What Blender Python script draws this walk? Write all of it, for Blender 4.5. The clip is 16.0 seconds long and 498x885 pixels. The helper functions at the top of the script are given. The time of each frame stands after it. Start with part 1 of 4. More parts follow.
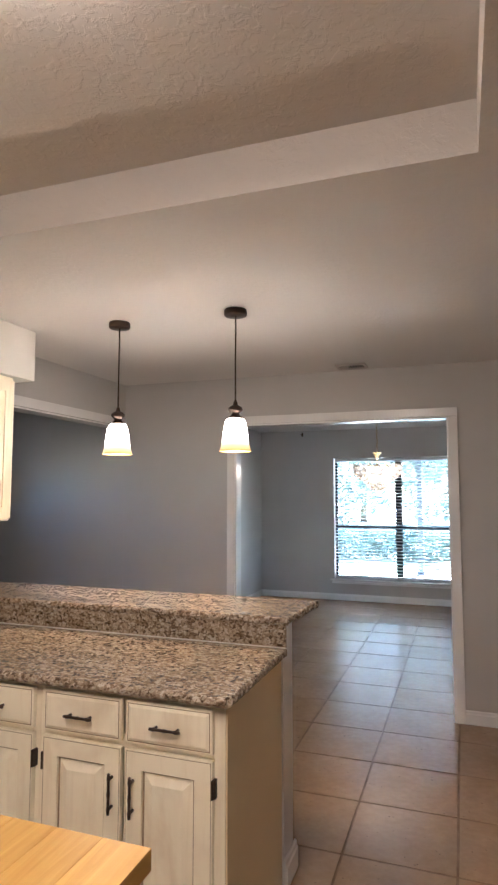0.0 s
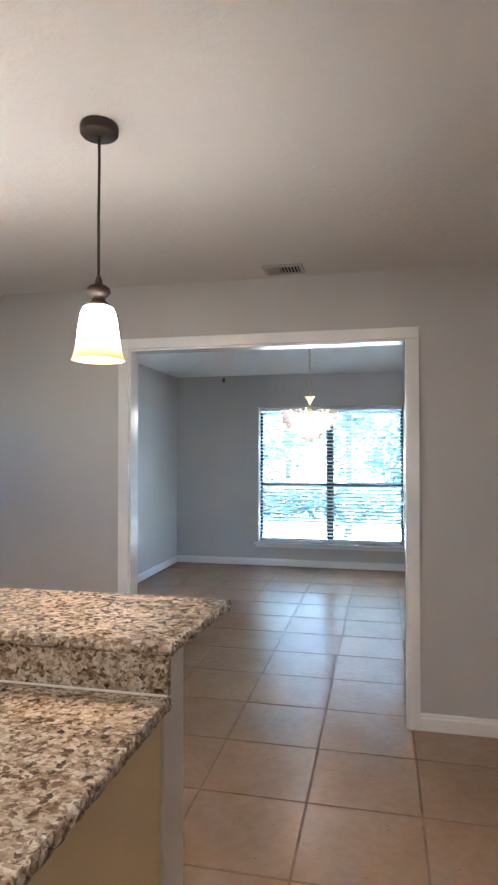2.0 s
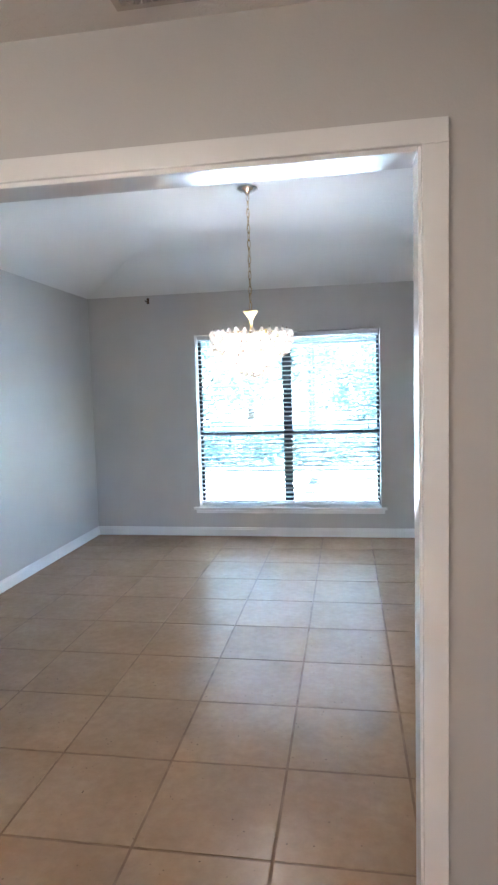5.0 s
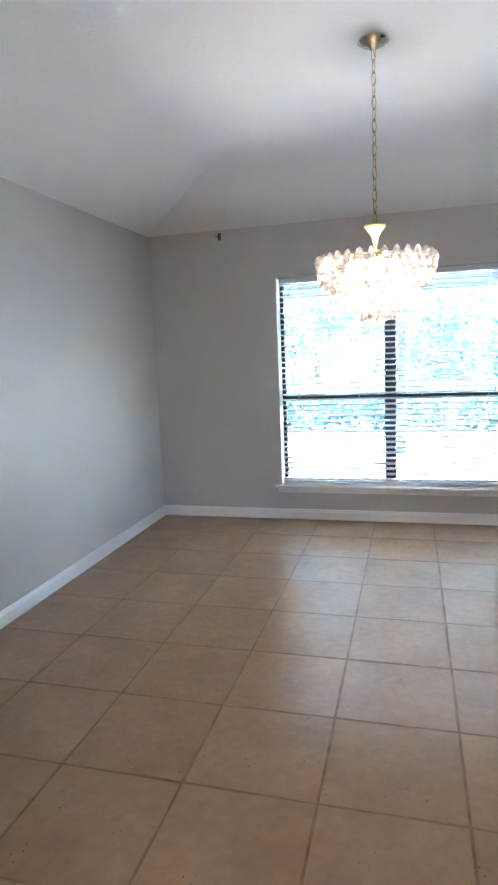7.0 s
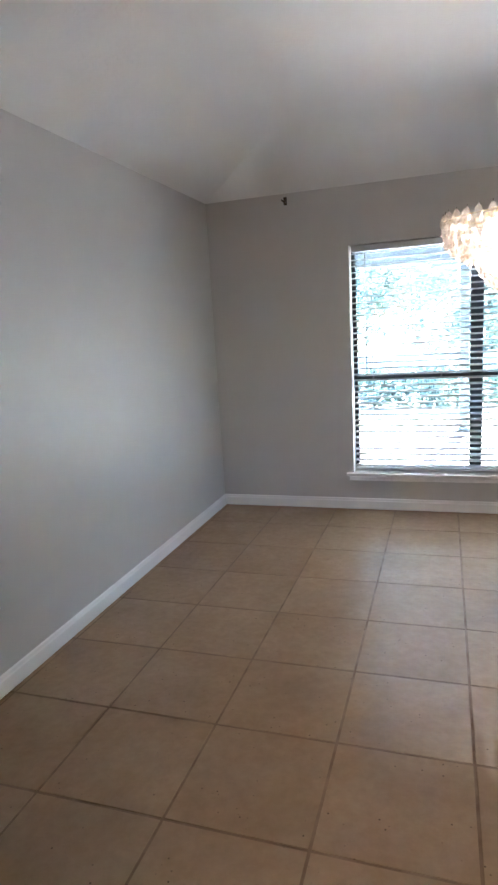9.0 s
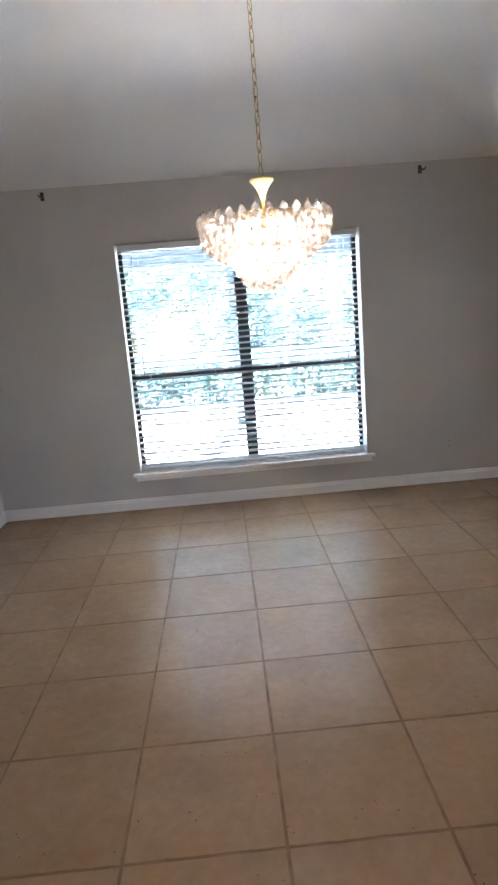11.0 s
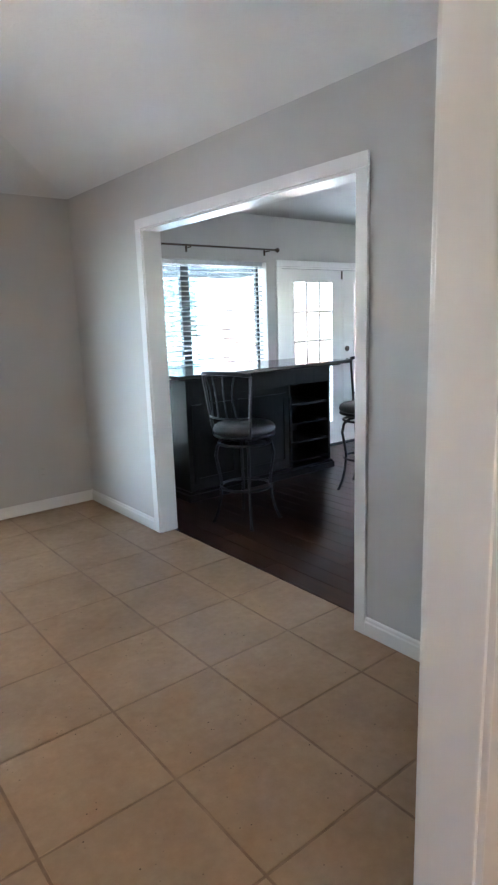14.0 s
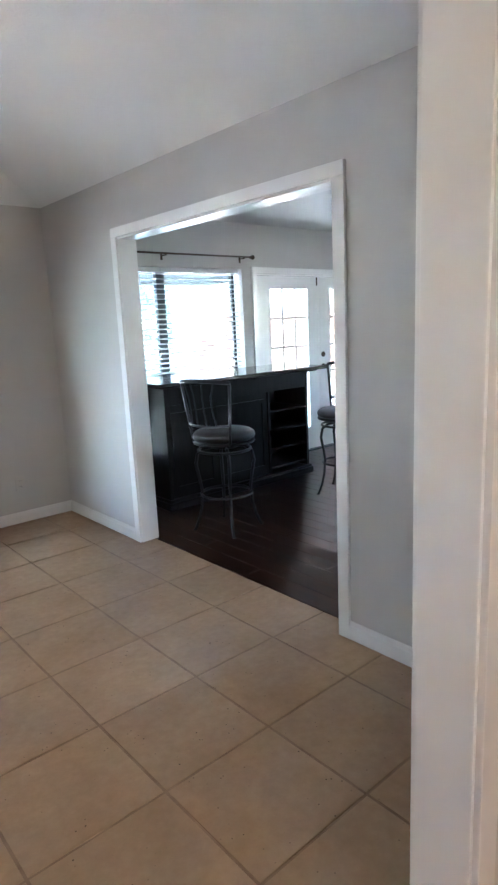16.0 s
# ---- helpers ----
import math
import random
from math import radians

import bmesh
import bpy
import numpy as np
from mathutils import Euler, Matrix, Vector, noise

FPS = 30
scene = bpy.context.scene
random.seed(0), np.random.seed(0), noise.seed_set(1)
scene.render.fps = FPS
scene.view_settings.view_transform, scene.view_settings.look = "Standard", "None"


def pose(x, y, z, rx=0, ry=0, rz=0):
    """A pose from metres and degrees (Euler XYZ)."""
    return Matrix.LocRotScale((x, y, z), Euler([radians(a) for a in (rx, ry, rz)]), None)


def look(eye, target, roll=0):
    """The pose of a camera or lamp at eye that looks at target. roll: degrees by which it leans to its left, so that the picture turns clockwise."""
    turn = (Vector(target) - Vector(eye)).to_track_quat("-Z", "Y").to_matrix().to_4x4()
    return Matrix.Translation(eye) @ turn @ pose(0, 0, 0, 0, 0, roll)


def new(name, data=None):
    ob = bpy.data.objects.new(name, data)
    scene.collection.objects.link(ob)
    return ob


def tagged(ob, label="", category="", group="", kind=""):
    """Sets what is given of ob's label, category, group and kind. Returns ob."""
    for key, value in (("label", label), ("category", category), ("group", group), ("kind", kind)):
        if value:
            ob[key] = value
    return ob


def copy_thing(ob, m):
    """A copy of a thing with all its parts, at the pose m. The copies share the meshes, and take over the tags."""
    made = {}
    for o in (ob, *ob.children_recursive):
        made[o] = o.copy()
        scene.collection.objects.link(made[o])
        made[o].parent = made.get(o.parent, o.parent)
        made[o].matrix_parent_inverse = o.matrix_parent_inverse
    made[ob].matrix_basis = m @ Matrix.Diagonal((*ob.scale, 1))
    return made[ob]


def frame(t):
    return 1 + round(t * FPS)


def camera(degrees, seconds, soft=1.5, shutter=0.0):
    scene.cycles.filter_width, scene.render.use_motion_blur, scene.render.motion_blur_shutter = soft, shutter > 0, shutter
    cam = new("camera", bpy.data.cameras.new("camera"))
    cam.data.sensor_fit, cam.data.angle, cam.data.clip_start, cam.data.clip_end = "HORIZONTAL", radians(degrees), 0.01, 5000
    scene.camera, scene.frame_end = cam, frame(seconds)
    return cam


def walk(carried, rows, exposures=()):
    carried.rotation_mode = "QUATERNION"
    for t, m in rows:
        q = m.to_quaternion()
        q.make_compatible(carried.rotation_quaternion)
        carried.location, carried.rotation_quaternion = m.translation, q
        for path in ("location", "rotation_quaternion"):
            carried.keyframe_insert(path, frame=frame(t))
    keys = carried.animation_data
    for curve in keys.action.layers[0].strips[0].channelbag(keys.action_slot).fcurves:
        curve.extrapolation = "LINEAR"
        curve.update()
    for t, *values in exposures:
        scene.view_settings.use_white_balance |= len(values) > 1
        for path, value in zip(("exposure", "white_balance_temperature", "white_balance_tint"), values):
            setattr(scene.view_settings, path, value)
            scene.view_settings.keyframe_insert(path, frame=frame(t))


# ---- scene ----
cam = camera(45.1, 16.0, soft=2.4)
PATH = [
    (0, (-0.019, -0.037, 1.514), (-0.686, 1.841, 1.682), -0.0),
    (0.5, (-0.087, 0.21, 1.483), (-0.7, 2.112, 1.573), 0.2),
    (1, (-0.152, 0.441, 1.471), (-0.738, 2.353, 1.509), 0.3),
    (1.5, (-0.221, 0.736, 1.465), (-0.703, 2.677, 1.503), 0.1),
    (2, (-0.233, 1.035, 1.444), (-0.665, 2.987, 1.476), -0.0),
    (2.5, (-0.21, 1.341, 1.471), (-0.596, 3.303, 1.516), -0.2),
    (3, (-0.23, 1.664, 1.476), (-0.541, 3.639, 1.522), -0.6),
    (3.2, (-0.237, 1.783, 1.477), (-0.518, 3.763, 1.513), -0.8),
    (5.3, (-0.325, 2.89, 1.446), (-0.657, 4.854, 1.264), -1.5),
    (5.5, (-0.363, 3.011, 1.426), (-0.707, 4.973, 1.247), -1.1),
    (6, (-0.44, 3.249, 1.458), (-0.872, 5.19, 1.243), -1.5),
    (6.5, (-0.569, 3.451, 1.444), (-1.078, 5.366, 1.176), -1.2),
    (7, (-0.71, 3.66, 1.432), (-1.233, 5.567, 1.133), -2.4),
    (7.5, (-0.83, 3.871, 1.439), (-1.425, 5.759, 1.158), -3.3),
    (8, (-0.988, 3.954, 1.451), (-1.647, 5.819, 1.153), -3.8),
    (8.2, (-1.088, 3.944, 1.449), (-1.76, 5.8, 1.127), -3.1),
    (10.3, (-1.101, 3.963, 1.5), (-1.391, 5.897, 1.082), -5.0),
    (10.5, (-1.09, 3.956, 1.497), (-1.28, 5.902, 1.078), -4.9),
    (11, (-1.064, 3.97, 1.454), (-0.998, 5.925, 1.034), -4.6),
    (11.5, (-1.044, 3.955, 1.466), (-0.724, 5.881, 1.031), -3.7),
    (12, (-1.022, 3.934, 1.463), (-0.484, 5.811, 1.027), -3.1),
    (12.5, (-0.993, 3.919, 1.466), (-0.274, 5.733, 1.027), -2.7),
    (13, (-0.973, 3.907, 1.462), (-0.123, 5.667, 1.037), -2.3),
    (13.5, (-0.957, 3.876, 1.48), (0.062, 5.546, 1.063), -2.1),
    (14, (-0.928, 3.843, 1.483), (0.289, 5.378, 1.076), -1.9),
    (14.5, (-0.915, 3.828, 1.478), (0.399, 5.283, 1.081), -2.7),
    (15, (-0.917, 3.828, 1.475), (0.423, 5.259, 1.08), -3.3),
    (15.5, (-0.929, 3.846, 1.48), (0.404, 5.283, 1.083), -3.1),
    (16, (-0.946, 3.856, 1.49), (0.333, 5.343, 1.1), -2.6),
]
walk(cam, [(t, look(eye, target, roll)) for t, eye, target, roll in PATH], [(0.0, 5.9, 5450, 13), (0.5, 6.02, 5200, 11), (1.0, 6.1, 5200, 10), (2.0, 6.16, 5050, 8), (3.0, 6.32, 4900, 8), (5.5, 6.62, 5150, 10), (6.5, 6.52, 5250, 11), (8.0, 6.27, 5800, 14), (11.0, 6.17, 5800, 15), (13.0, 6.17, 5850, 14), (14.0, 6.45, 5650, 12), (15.0, 6.65, 5250, 11), (15.5, 6.65, 5250, 11), (16.0, 6.56, 5600, 12)])

# ---- world, sun, exposure ----
SUN_EL, SUN_AZ = 37.0, 12.0
world = bpy.data.worlds.new("sky_world")
world.use_nodes = True
scene.world = world
sky = world.node_tree.nodes.new("ShaderNodeTexSky")
sky.sky_type = "NISHITA"
sky.sun_disc = False
sky.sun_elevation = radians(SUN_EL)
sky.sun_rotation = radians(SUN_AZ)
bg = world.node_tree.nodes["Background"]
bg.inputs["Strength"].default_value = 0.15
world.node_tree.links.new(sky.outputs["Color"], bg.inputs["Color"])

sun_data = bpy.data.lights.new("sun", "SUN")
sun_data.energy, sun_data.angle, sun_data.color = 5.0, radians(0.6), (1.0, 0.97, 0.93)
sun = new("sun", sun_data)
sun_way = Vector((math.sin(radians(SUN_AZ)) * math.cos(radians(SUN_EL)), math.cos(radians(SUN_AZ)) * math.cos(radians(SUN_EL)), math.sin(radians(SUN_EL))))
sun.matrix_world = look(sun_way * 40, (0, 0, 0))


def lamp(name, x, y, z, power, colour, size):
    d = bpy.data.lights.new(name, "POINT")
    d.energy, d.color, d.shadow_soft_size = power, colour, size
    ob = new(name, d)
    ob.location = (x, y, z)
    return ob


# ---- materials ----
class Mat:
    """A node material round one Principled shader, with short calls for textures."""

    def __init__(self, name, rough=0.5, metal=0.0, spec=0.5):
        self.m = bpy.data.materials.new(name)
        self.m.use_nodes = True
        self.n, self.l = self.m.node_tree.nodes, self.m.node_tree.links
        self.p = self.n["Principled BSDF"]
        self.p.inputs["Roughness"].default_value = rough
        self.p.inputs["Metallic"].default_value = metal
        self.p.inputs["Specular IOR Level"].default_value = spec
        self.pos = self.n.new("ShaderNodeNewGeometry").outputs["Position"]

    def at(self, sx, sy, sz, jitter=False):
        v = self.n.new("ShaderNodeVectorMath")
        v.operation = "MULTIPLY"
        self.l.new(self.pos, v.inputs[0])
        v.inputs[1].default_value = (sx, sy, sz)
        if not jitter:
            return v.outputs[0]
        a = self.n.new("ShaderNodeVectorMath")
        a.operation = "ADD"
        r = self.n.new("ShaderNodeMath")
        r.operation = "MULTIPLY"
        r.inputs[1].default_value = 37.0
        self.l.new(self.n.new("ShaderNodeObjectInfo").outputs["Random"], r.inputs[0])
        self.l.new(v.outputs[0], a.inputs[0])
        self.l.new(r.outputs[0], a.inputs[1])
        return a.outputs[0]

    def noise(self, scale, detail=4.0, rough=0.55, vec=None, distort=0.0):
        t = self.n.new("ShaderNodeTexNoise")
        t.inputs["Scale"].default_value, t.inputs["Detail"].default_value = scale, detail
        t.inputs["Roughness"].default_value, t.inputs["Distortion"].default_value = rough, distort
        self.l.new(vec or self.pos, t.inputs["Vector"])
        return t.outputs["Fac"]

    def cells(self, scale, vec=None, feature="F1"):
        t = self.n.new("ShaderNodeTexVoronoi")
        t.feature = feature
        t.inputs["Scale"].default_value = scale
        self.l.new(vec or self.pos, t.inputs["Vector"])
        return t

    def ramp(self, fac, *stops):
        r = self.n.new("ShaderNodeValToRGB")
        e = r.color_ramp.elements
        while len(e) < len(stops):
            e.new(0.5)
        for i, (p, c) in enumerate(stops):
            e[i].position = p
            e[i].color = (*c, 1) if len(c) == 3 else c
        self.l.new(fac, r.inputs["Fac"])
        return r.outputs["Color"]

    def mix(self, fac, a, b, mode="MIX"):
        x = self.n.new("ShaderNodeMix")
        x.data_type, x.blend_type = "RGBA", mode
        for sock, v in ((x.inputs[0], fac), (x.inputs[6], a), (x.inputs[7], b)):
            if isinstance(v, (int, float)):
                sock.default_value = v
            elif isinstance(v, tuple):
                sock.default_value = (*v, 1)
            else:
                self.l.new(v, sock)
        return x.outputs[2]

    def rnd(self):
        return self.n.new("ShaderNodeObjectInfo").outputs["Random"]

    def island(self):
        return self.n.new("ShaderNodeNewGeometry").outputs["Random Per Island"]

    def colour(self, c):
        if isinstance(c, tuple):
            self.p.inputs["Base Color"].default_value = (*c, 1)
        else:
            self.l.new(c, self.p.inputs["Base Color"])
        return self

    def rough(self, fac, lo, hi):
        r = self.n.new("ShaderNodeMapRange")
        r.inputs["To Min"].default_value, r.inputs["To Max"].default_value = lo, hi
        self.l.new(fac, r.inputs["Value"])
        self.l.new(r.outputs[0], self.p.inputs["Roughness"])
        return self

    def bump(self, fac, strength, depth):
        b = self.n.new("ShaderNodeBump")
        b.inputs["Strength"].default_value, b.inputs["Distance"].default_value = strength, depth
        self.l.new(fac, b.inputs["Height"])
        self.l.new(b.outputs[0], self.p.inputs["Normal"])
        return self


def paint(name, c, rough=0.55, tex=120.0, amp=0.25, var=0.05, spec=0.4):
    a = Mat(name, rough, spec=spec)
    lo = tuple(v * (1 - var) for v in c)
    hi = tuple(min(1.0, v * (1 + var)) for v in c)
    big = a.noise(1.7, 3)
    a.colour(a.ramp(big, (0.3, lo), (0.7, hi)))
    a.rough(a.noise(6, 3), rough - 0.06, rough + 0.08)
    a.bump(a.noise(tex, 3, 0.6), amp, 0.002)
    return a.m


WALL = paint("wall_paint", (0.49, 0.475, 0.46), 0.5, 140, 0.35, 0.03)
# Blue in this wall colour stands in for cool daylight in the hall.
WALL_COOL_TINT = paint("hall_daylight_tint", (0.29, 0.335, 0.33), 0.5, 140, 0.3, 0.03)
WALL_DEN = paint("den_paint", (0.76, 0.73, 0.67), 0.5, 140, 0.3, 0.03)
GREEN_PAINT = paint("green_paint", (0.42, 0.47, 0.30), 0.5, 120, 0.3, 0.04)
SOFFIT_PAINT = paint("soffit_paint", (0.72, 0.69, 0.64), 0.55, 120, 0.3, 0.03)
TRIM = paint("trim_paint", (0.78, 0.77, 0.76), 0.2, 60, 0.03, 0.02, 0.6)


def make_ceiling(name, c):
    a = Mat(name, 0.75, spec=0.3)
    n = a.noise(32, 5, 0.6, distort=0.4)
    k = a.ramp(n, (0.47, (0, 0, 0)), (0.58, (1, 1, 1)))
    big = a.noise(1.1, 2)
    a.colour(a.ramp(big, (0.3, tuple(v * 0.96 for v in c)), (0.7, c)))
    a.bump(k, 0.32, 0.003)
    return a.m


CEIL = make_ceiling("ceiling_texture", (0.80, 0.79, 0.775))
# Darker copy of the ceiling colour stands in for the den's dimmer light.
CEIL_DEN_DIM = make_ceiling("den_ceiling_dimmed", (0.44, 0.43, 0.42))
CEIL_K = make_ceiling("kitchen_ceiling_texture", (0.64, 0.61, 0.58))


def make_tile():
    a = Mat("floor_tile", 0.3, spec=0.25)
    v = a.at(1, 1, 1, True)
    cloud = a.noise(3.4, 4, 0.55, v)
    base = a.ramp(cloud, (0.25, (0.322, 0.212, 0.125)), (0.75, (0.402, 0.280, 0.178)))
    tone = a.ramp(a.rnd(), (0.0, (0.975, 0.975, 0.975)), (1.0, (1.02, 1.015, 1.01)))
    c = a.mix(1.0, base, tone, "MULTIPLY")
    fine = a.noise(24, 4, 0.6, v)
    c = a.mix(0.46, c, a.ramp(fine, (0.25, (0.62, 0.57, 0.52)), (0.8, (1, 1, 1))), "MULTIPLY")
    specks = a.ramp(a.cells(36, v).outputs["Distance"], (0.07, (1, 1, 1)), (0.13, (0, 0, 0)))
    where = a.ramp(a.noise(11, 2, 0.5, v), (0.52, (0, 0, 0)), (0.62, (1, 1, 1)))
    dirt = a.n.new("ShaderNodeMath")
    dirt.operation = "MULTIPLY"
    a.l.new(specks, dirt.inputs[0])
    a.l.new(where, dirt.inputs[1])
    c = a.mix(dirt.outputs[0], c, (0.10, 0.065, 0.04))
    a.colour(c)
    a.p.inputs["Roughness"].default_value = 0.25
    a.bump(a.noise(5, 2, 0.5, v), 0.02, 0.002)
    return a.m


TILE = make_tile()
g = Mat("grout", 0.9, spec=0.1)
g.colour(g.ramp(g.noise(9, 4), (0.3, (0.17, 0.105, 0.062)), (0.7, (0.27, 0.175, 0.108))))
GROUT = g.m


def make_granite():
    a = Mat("granite", 0.16, spec=0.55)
    wob = a.n.new("ShaderNodeTexNoise")
    wob.inputs["Scale"].default_value, wob.inputs["Detail"].default_value = 55.0, 3.0
    a.l.new(a.pos, wob.inputs["Vector"])
    off = a.n.new("ShaderNodeVectorMath")
    off.operation = "MULTIPLY_ADD"
    a.l.new(wob.outputs["Color"], off.inputs[0])
    off.inputs[1].default_value = (0.022, 0.022, 0.022)
    a.l.new(a.at(1.0, 1.2, 1.2), off.inputs[2])
    v = off.outputs[0]
    big = a.ramp(a.cells(92, v).outputs["Color"], (0.0, (0.06, 0.042, 0.03)), (0.18, (0.14, 0.098, 0.064)), (0.3, (0.27, 0.205, 0.138)), (0.52, (0.385, 0.315, 0.23)), (0.78, (0.53, 0.465, 0.375)), (1.0, (0.37, 0.34, 0.30)))
    small = a.ramp(a.cells(170, v).outputs["Color"], (0.0, (0.20, 0.15, 0.11)), (0.2, (0.6, 0.52, 0.44)), (0.32, (1, 1, 1)), (1.0, (1, 1, 1)))
    c = a.mix(0.85, big, small, "MULTIPLY")
    clump = a.noise(34, 3, 0.6, a.at(1.0, 1.4, 1.4), 1.0)
    c = a.mix(a.ramp(clump, (0.53, (0, 0, 0)), (0.64, (0.8, 0.8, 0.8))), c, (0.36, 0.28, 0.20), "MULTIPLY")
    flow = a.noise(9, 5, 0.65, a.at(1.0, 2.2, 2.2), 1.4)
    c = a.mix(a.ramp(flow, (0.5, (0, 0, 0)), (0.62, (0.55, 0.55, 0.55))), c, (0.50, 0.39, 0.26), "MULTIPLY")
    a.colour(c)
    a.rough(a.noise(60, 3), 0.1, 0.24)
    return a


gr = make_granite()
GRANITE = gr.m
ge = make_granite()
ge.m.name = "granite_chiselled_edge"
ge.bump(ge.noise(45, 4, 0.6), 0.9, 0.012)
GRANITE_EDGE = ge.m


def make_cabinet(name, c, glaze):
    a = Mat(name, 0.38, spec=0.5)
    v = a.at(26, 26, 2.2, True)
    grain = a.noise(1, 5, 0.6, v, 0.7)
    wear = a.noise(3.5, 4, 0.6, a.at(1, 1, 0.55, True), 0.8)
    col = a.mix(a.ramp(grain, (0.5, (0, 0, 0)), (0.8, (0.25, 0.25, 0.25))), c, glaze)
    col = a.mix(a.ramp(wear, (0.54, (0, 0, 0)), (0.78, (0.42, 0.42, 0.42))), col, glaze)
    a.colour(col)
    a.bump(grain, 0.12, 0.002)
    return a.m


CABINET = make_cabinet("glazed_cream_paint", (0.93, 0.86, 0.68), (0.55, 0.40, 0.22))
GLAZE = make_cabinet("groove_glaze", (0.34, 0.25, 0.15), (0.16, 0.11, 0.06))
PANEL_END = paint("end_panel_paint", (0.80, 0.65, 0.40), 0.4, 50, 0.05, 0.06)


def wood(name, dark, light, along, rough=0.35, scale=1.0, spec=0.5):
    a = Mat(name, rough, spec=spec)
    s = [38.0 * scale] * 3
    s["xyz".index(along)] = 2.2 * scale
    grain = a.noise(1, 6, 0.62, a.at(*s, True), 0.9)
    tone = a.ramp(a.rnd(), (0.0, (0.72, 0.72, 0.72)), (1.0, (1.12, 1.1, 1.05)))
    a.colour(a.mix(1.0, a.ramp(grain, (0.3, dark), (0.7, light)), tone, "MULTIPLY"))
    a.rough(grain, rough - 0.05, rough + 0.1)
    a.bump(grain, 0.1, 0.001)
    return a.m


BUTCHER = wood("butcher_block", (0.52, 0.29, 0.06), (0.70, 0.44, 0.13), "y", 0.3, 1.0, 0.35)
DARK_FLOOR = wood("dark_floor_boards", (0.020, 0.008, 0.0045), (0.050, 0.020, 0.011), "y", 0.3, 1.0, 0.13)
BAR_WOOD = wood("espresso_wood", (0.004, 0.0035, 0.0035), (0.012, 0.009, 0.008), "z", 0.5, 1.0, 0.09)
BAR_TOP = wood("espresso_top", (0.008, 0.006, 0.005), (0.03, 0.018, 0.014), "x", 0.12)


def metal(name, c, rough, met=1.0, var=0.25):
    a = Mat(name, rough, met)
    n = a.noise(40, 4)
    a.colour(a.ramp(n, (0.3, tuple(v * (1 - var) for v in c)), (0.7, c)))
    a.rough(a.noise(90, 3), rough, rough + 0.12)
    return a.m


BRONZE = metal("oil_rubbed_bronze", (0.066, 0.045, 0.034), 0.4, 0.6)
BRASS = metal("polished_brass", (0.85, 0.66, 0.34), 0.14)
CHROME = metal("polished_nickel", (0.92, 0.87, 0.76), 0.08, 1.0, 0.08)
CREAM = paint("cream_enamel", (0.52, 0.38, 0.17), 0.3, 60, 0.05, 0.06)
IRON = metal("black_iron", (0.02, 0.02, 0.022), 0.38, 0.6)
ALU = metal("bronze_aluminium", (0.022, 0.03, 0.036), 0.45, 0.4)
LEATHER = paint("stool_leather", (0.016, 0.015, 0.0145), 0.45, 220, 0.3, 0.2)
SLAT = paint("blind_slat", (0.60, 0.61, 0.62), 0.45, 40, 0.05, 0.02)
PLASTIC = paint("outlet_plastic", (0.50, 0.48, 0.45), 0.35, 40, 0.02, 0.02)
BLACK = paint("dark_void", (0.012, 0.012, 0.012), 0.8, 40, 0.1, 0.1)
VENT_PAINT = paint("vent_paint", (0.42, 0.38, 0.34), 0.5, 60, 0.1, 0.15)
CORD = paint("cord_fabric", (0.05, 0.035, 0.028), 0.7, 300, 0.3, 0.2)


def glass(name, tint, gloss):
    m = bpy.data.materials.new(name)
    m.use_nodes = True
    n, l = m.node_tree.nodes, m.node_tree.links
    n.remove(n["Principled BSDF"])
    tr, gl, mx = n.new("ShaderNodeBsdfTransparent"), n.new("ShaderNodeBsdfGlossy"), n.new("ShaderNodeMixShader")
    tr.inputs["Color"].default_value = (*tint, 1)
    gl.inputs["Roughness"].default_value = 0.02
    mx.inputs[0].default_value = gloss
    l.new(tr.outputs[0], mx.inputs[1])
    l.new(gl.outputs[0], mx.inputs[2])
    l.new(mx.outputs[0], n["Material Output"].inputs["Surface"])
    return m


GLASS = glass("window_glass", (0.86, 0.92, 0.94), 0.06)


def crystal_glass():
    m = bpy.data.materials.new("crystal")
    m.use_nodes = True
    n, l = m.node_tree.nodes, m.node_tree.links
    n.remove(n["Principled BSDF"])
    gl, tl, tr = n.new("ShaderNodeBsdfGlossy"), n.new("ShaderNodeBsdfTranslucent"), n.new("ShaderNodeBsdfTransparent")
    gl.inputs["Roughness"].default_value = 0.08
    tl.inputs["Color"].default_value = (0.66, 0.60, 0.54, 1)
    tr.inputs["Color"].default_value = (0.93, 0.89, 0.85, 1)
    a, b = n.new("ShaderNodeMixShader"), n.new("ShaderNodeMixShader")
    a.inputs[0].default_value, b.inputs[0].default_value = 0.12, 0.3
    l.new(tr.outputs[0], a.inputs[1]); l.new(tl.outputs[0], a.inputs[2])
    l.new(a.outputs[0], b.inputs[1]); l.new(gl.outputs[0], b.inputs[2])
    l.new(b.outputs[0], n["Material Output"].inputs["Surface"])
    return m


CRYSTAL = crystal_glass()


def glow(name, c, strength):
    a = Mat(name, 0.4)
    a.colour(c)
    a.p.inputs["Emission Color"].default_value = (*c, 1)
    a.p.inputs["Emission Strength"].default_value = strength
    return a


BULB = glow("bulb", (1.0, 0.88, 0.74), 0.9).m
TUBE = glow("diffuser", (1.0, 0.78, 0.58), 0.63).m


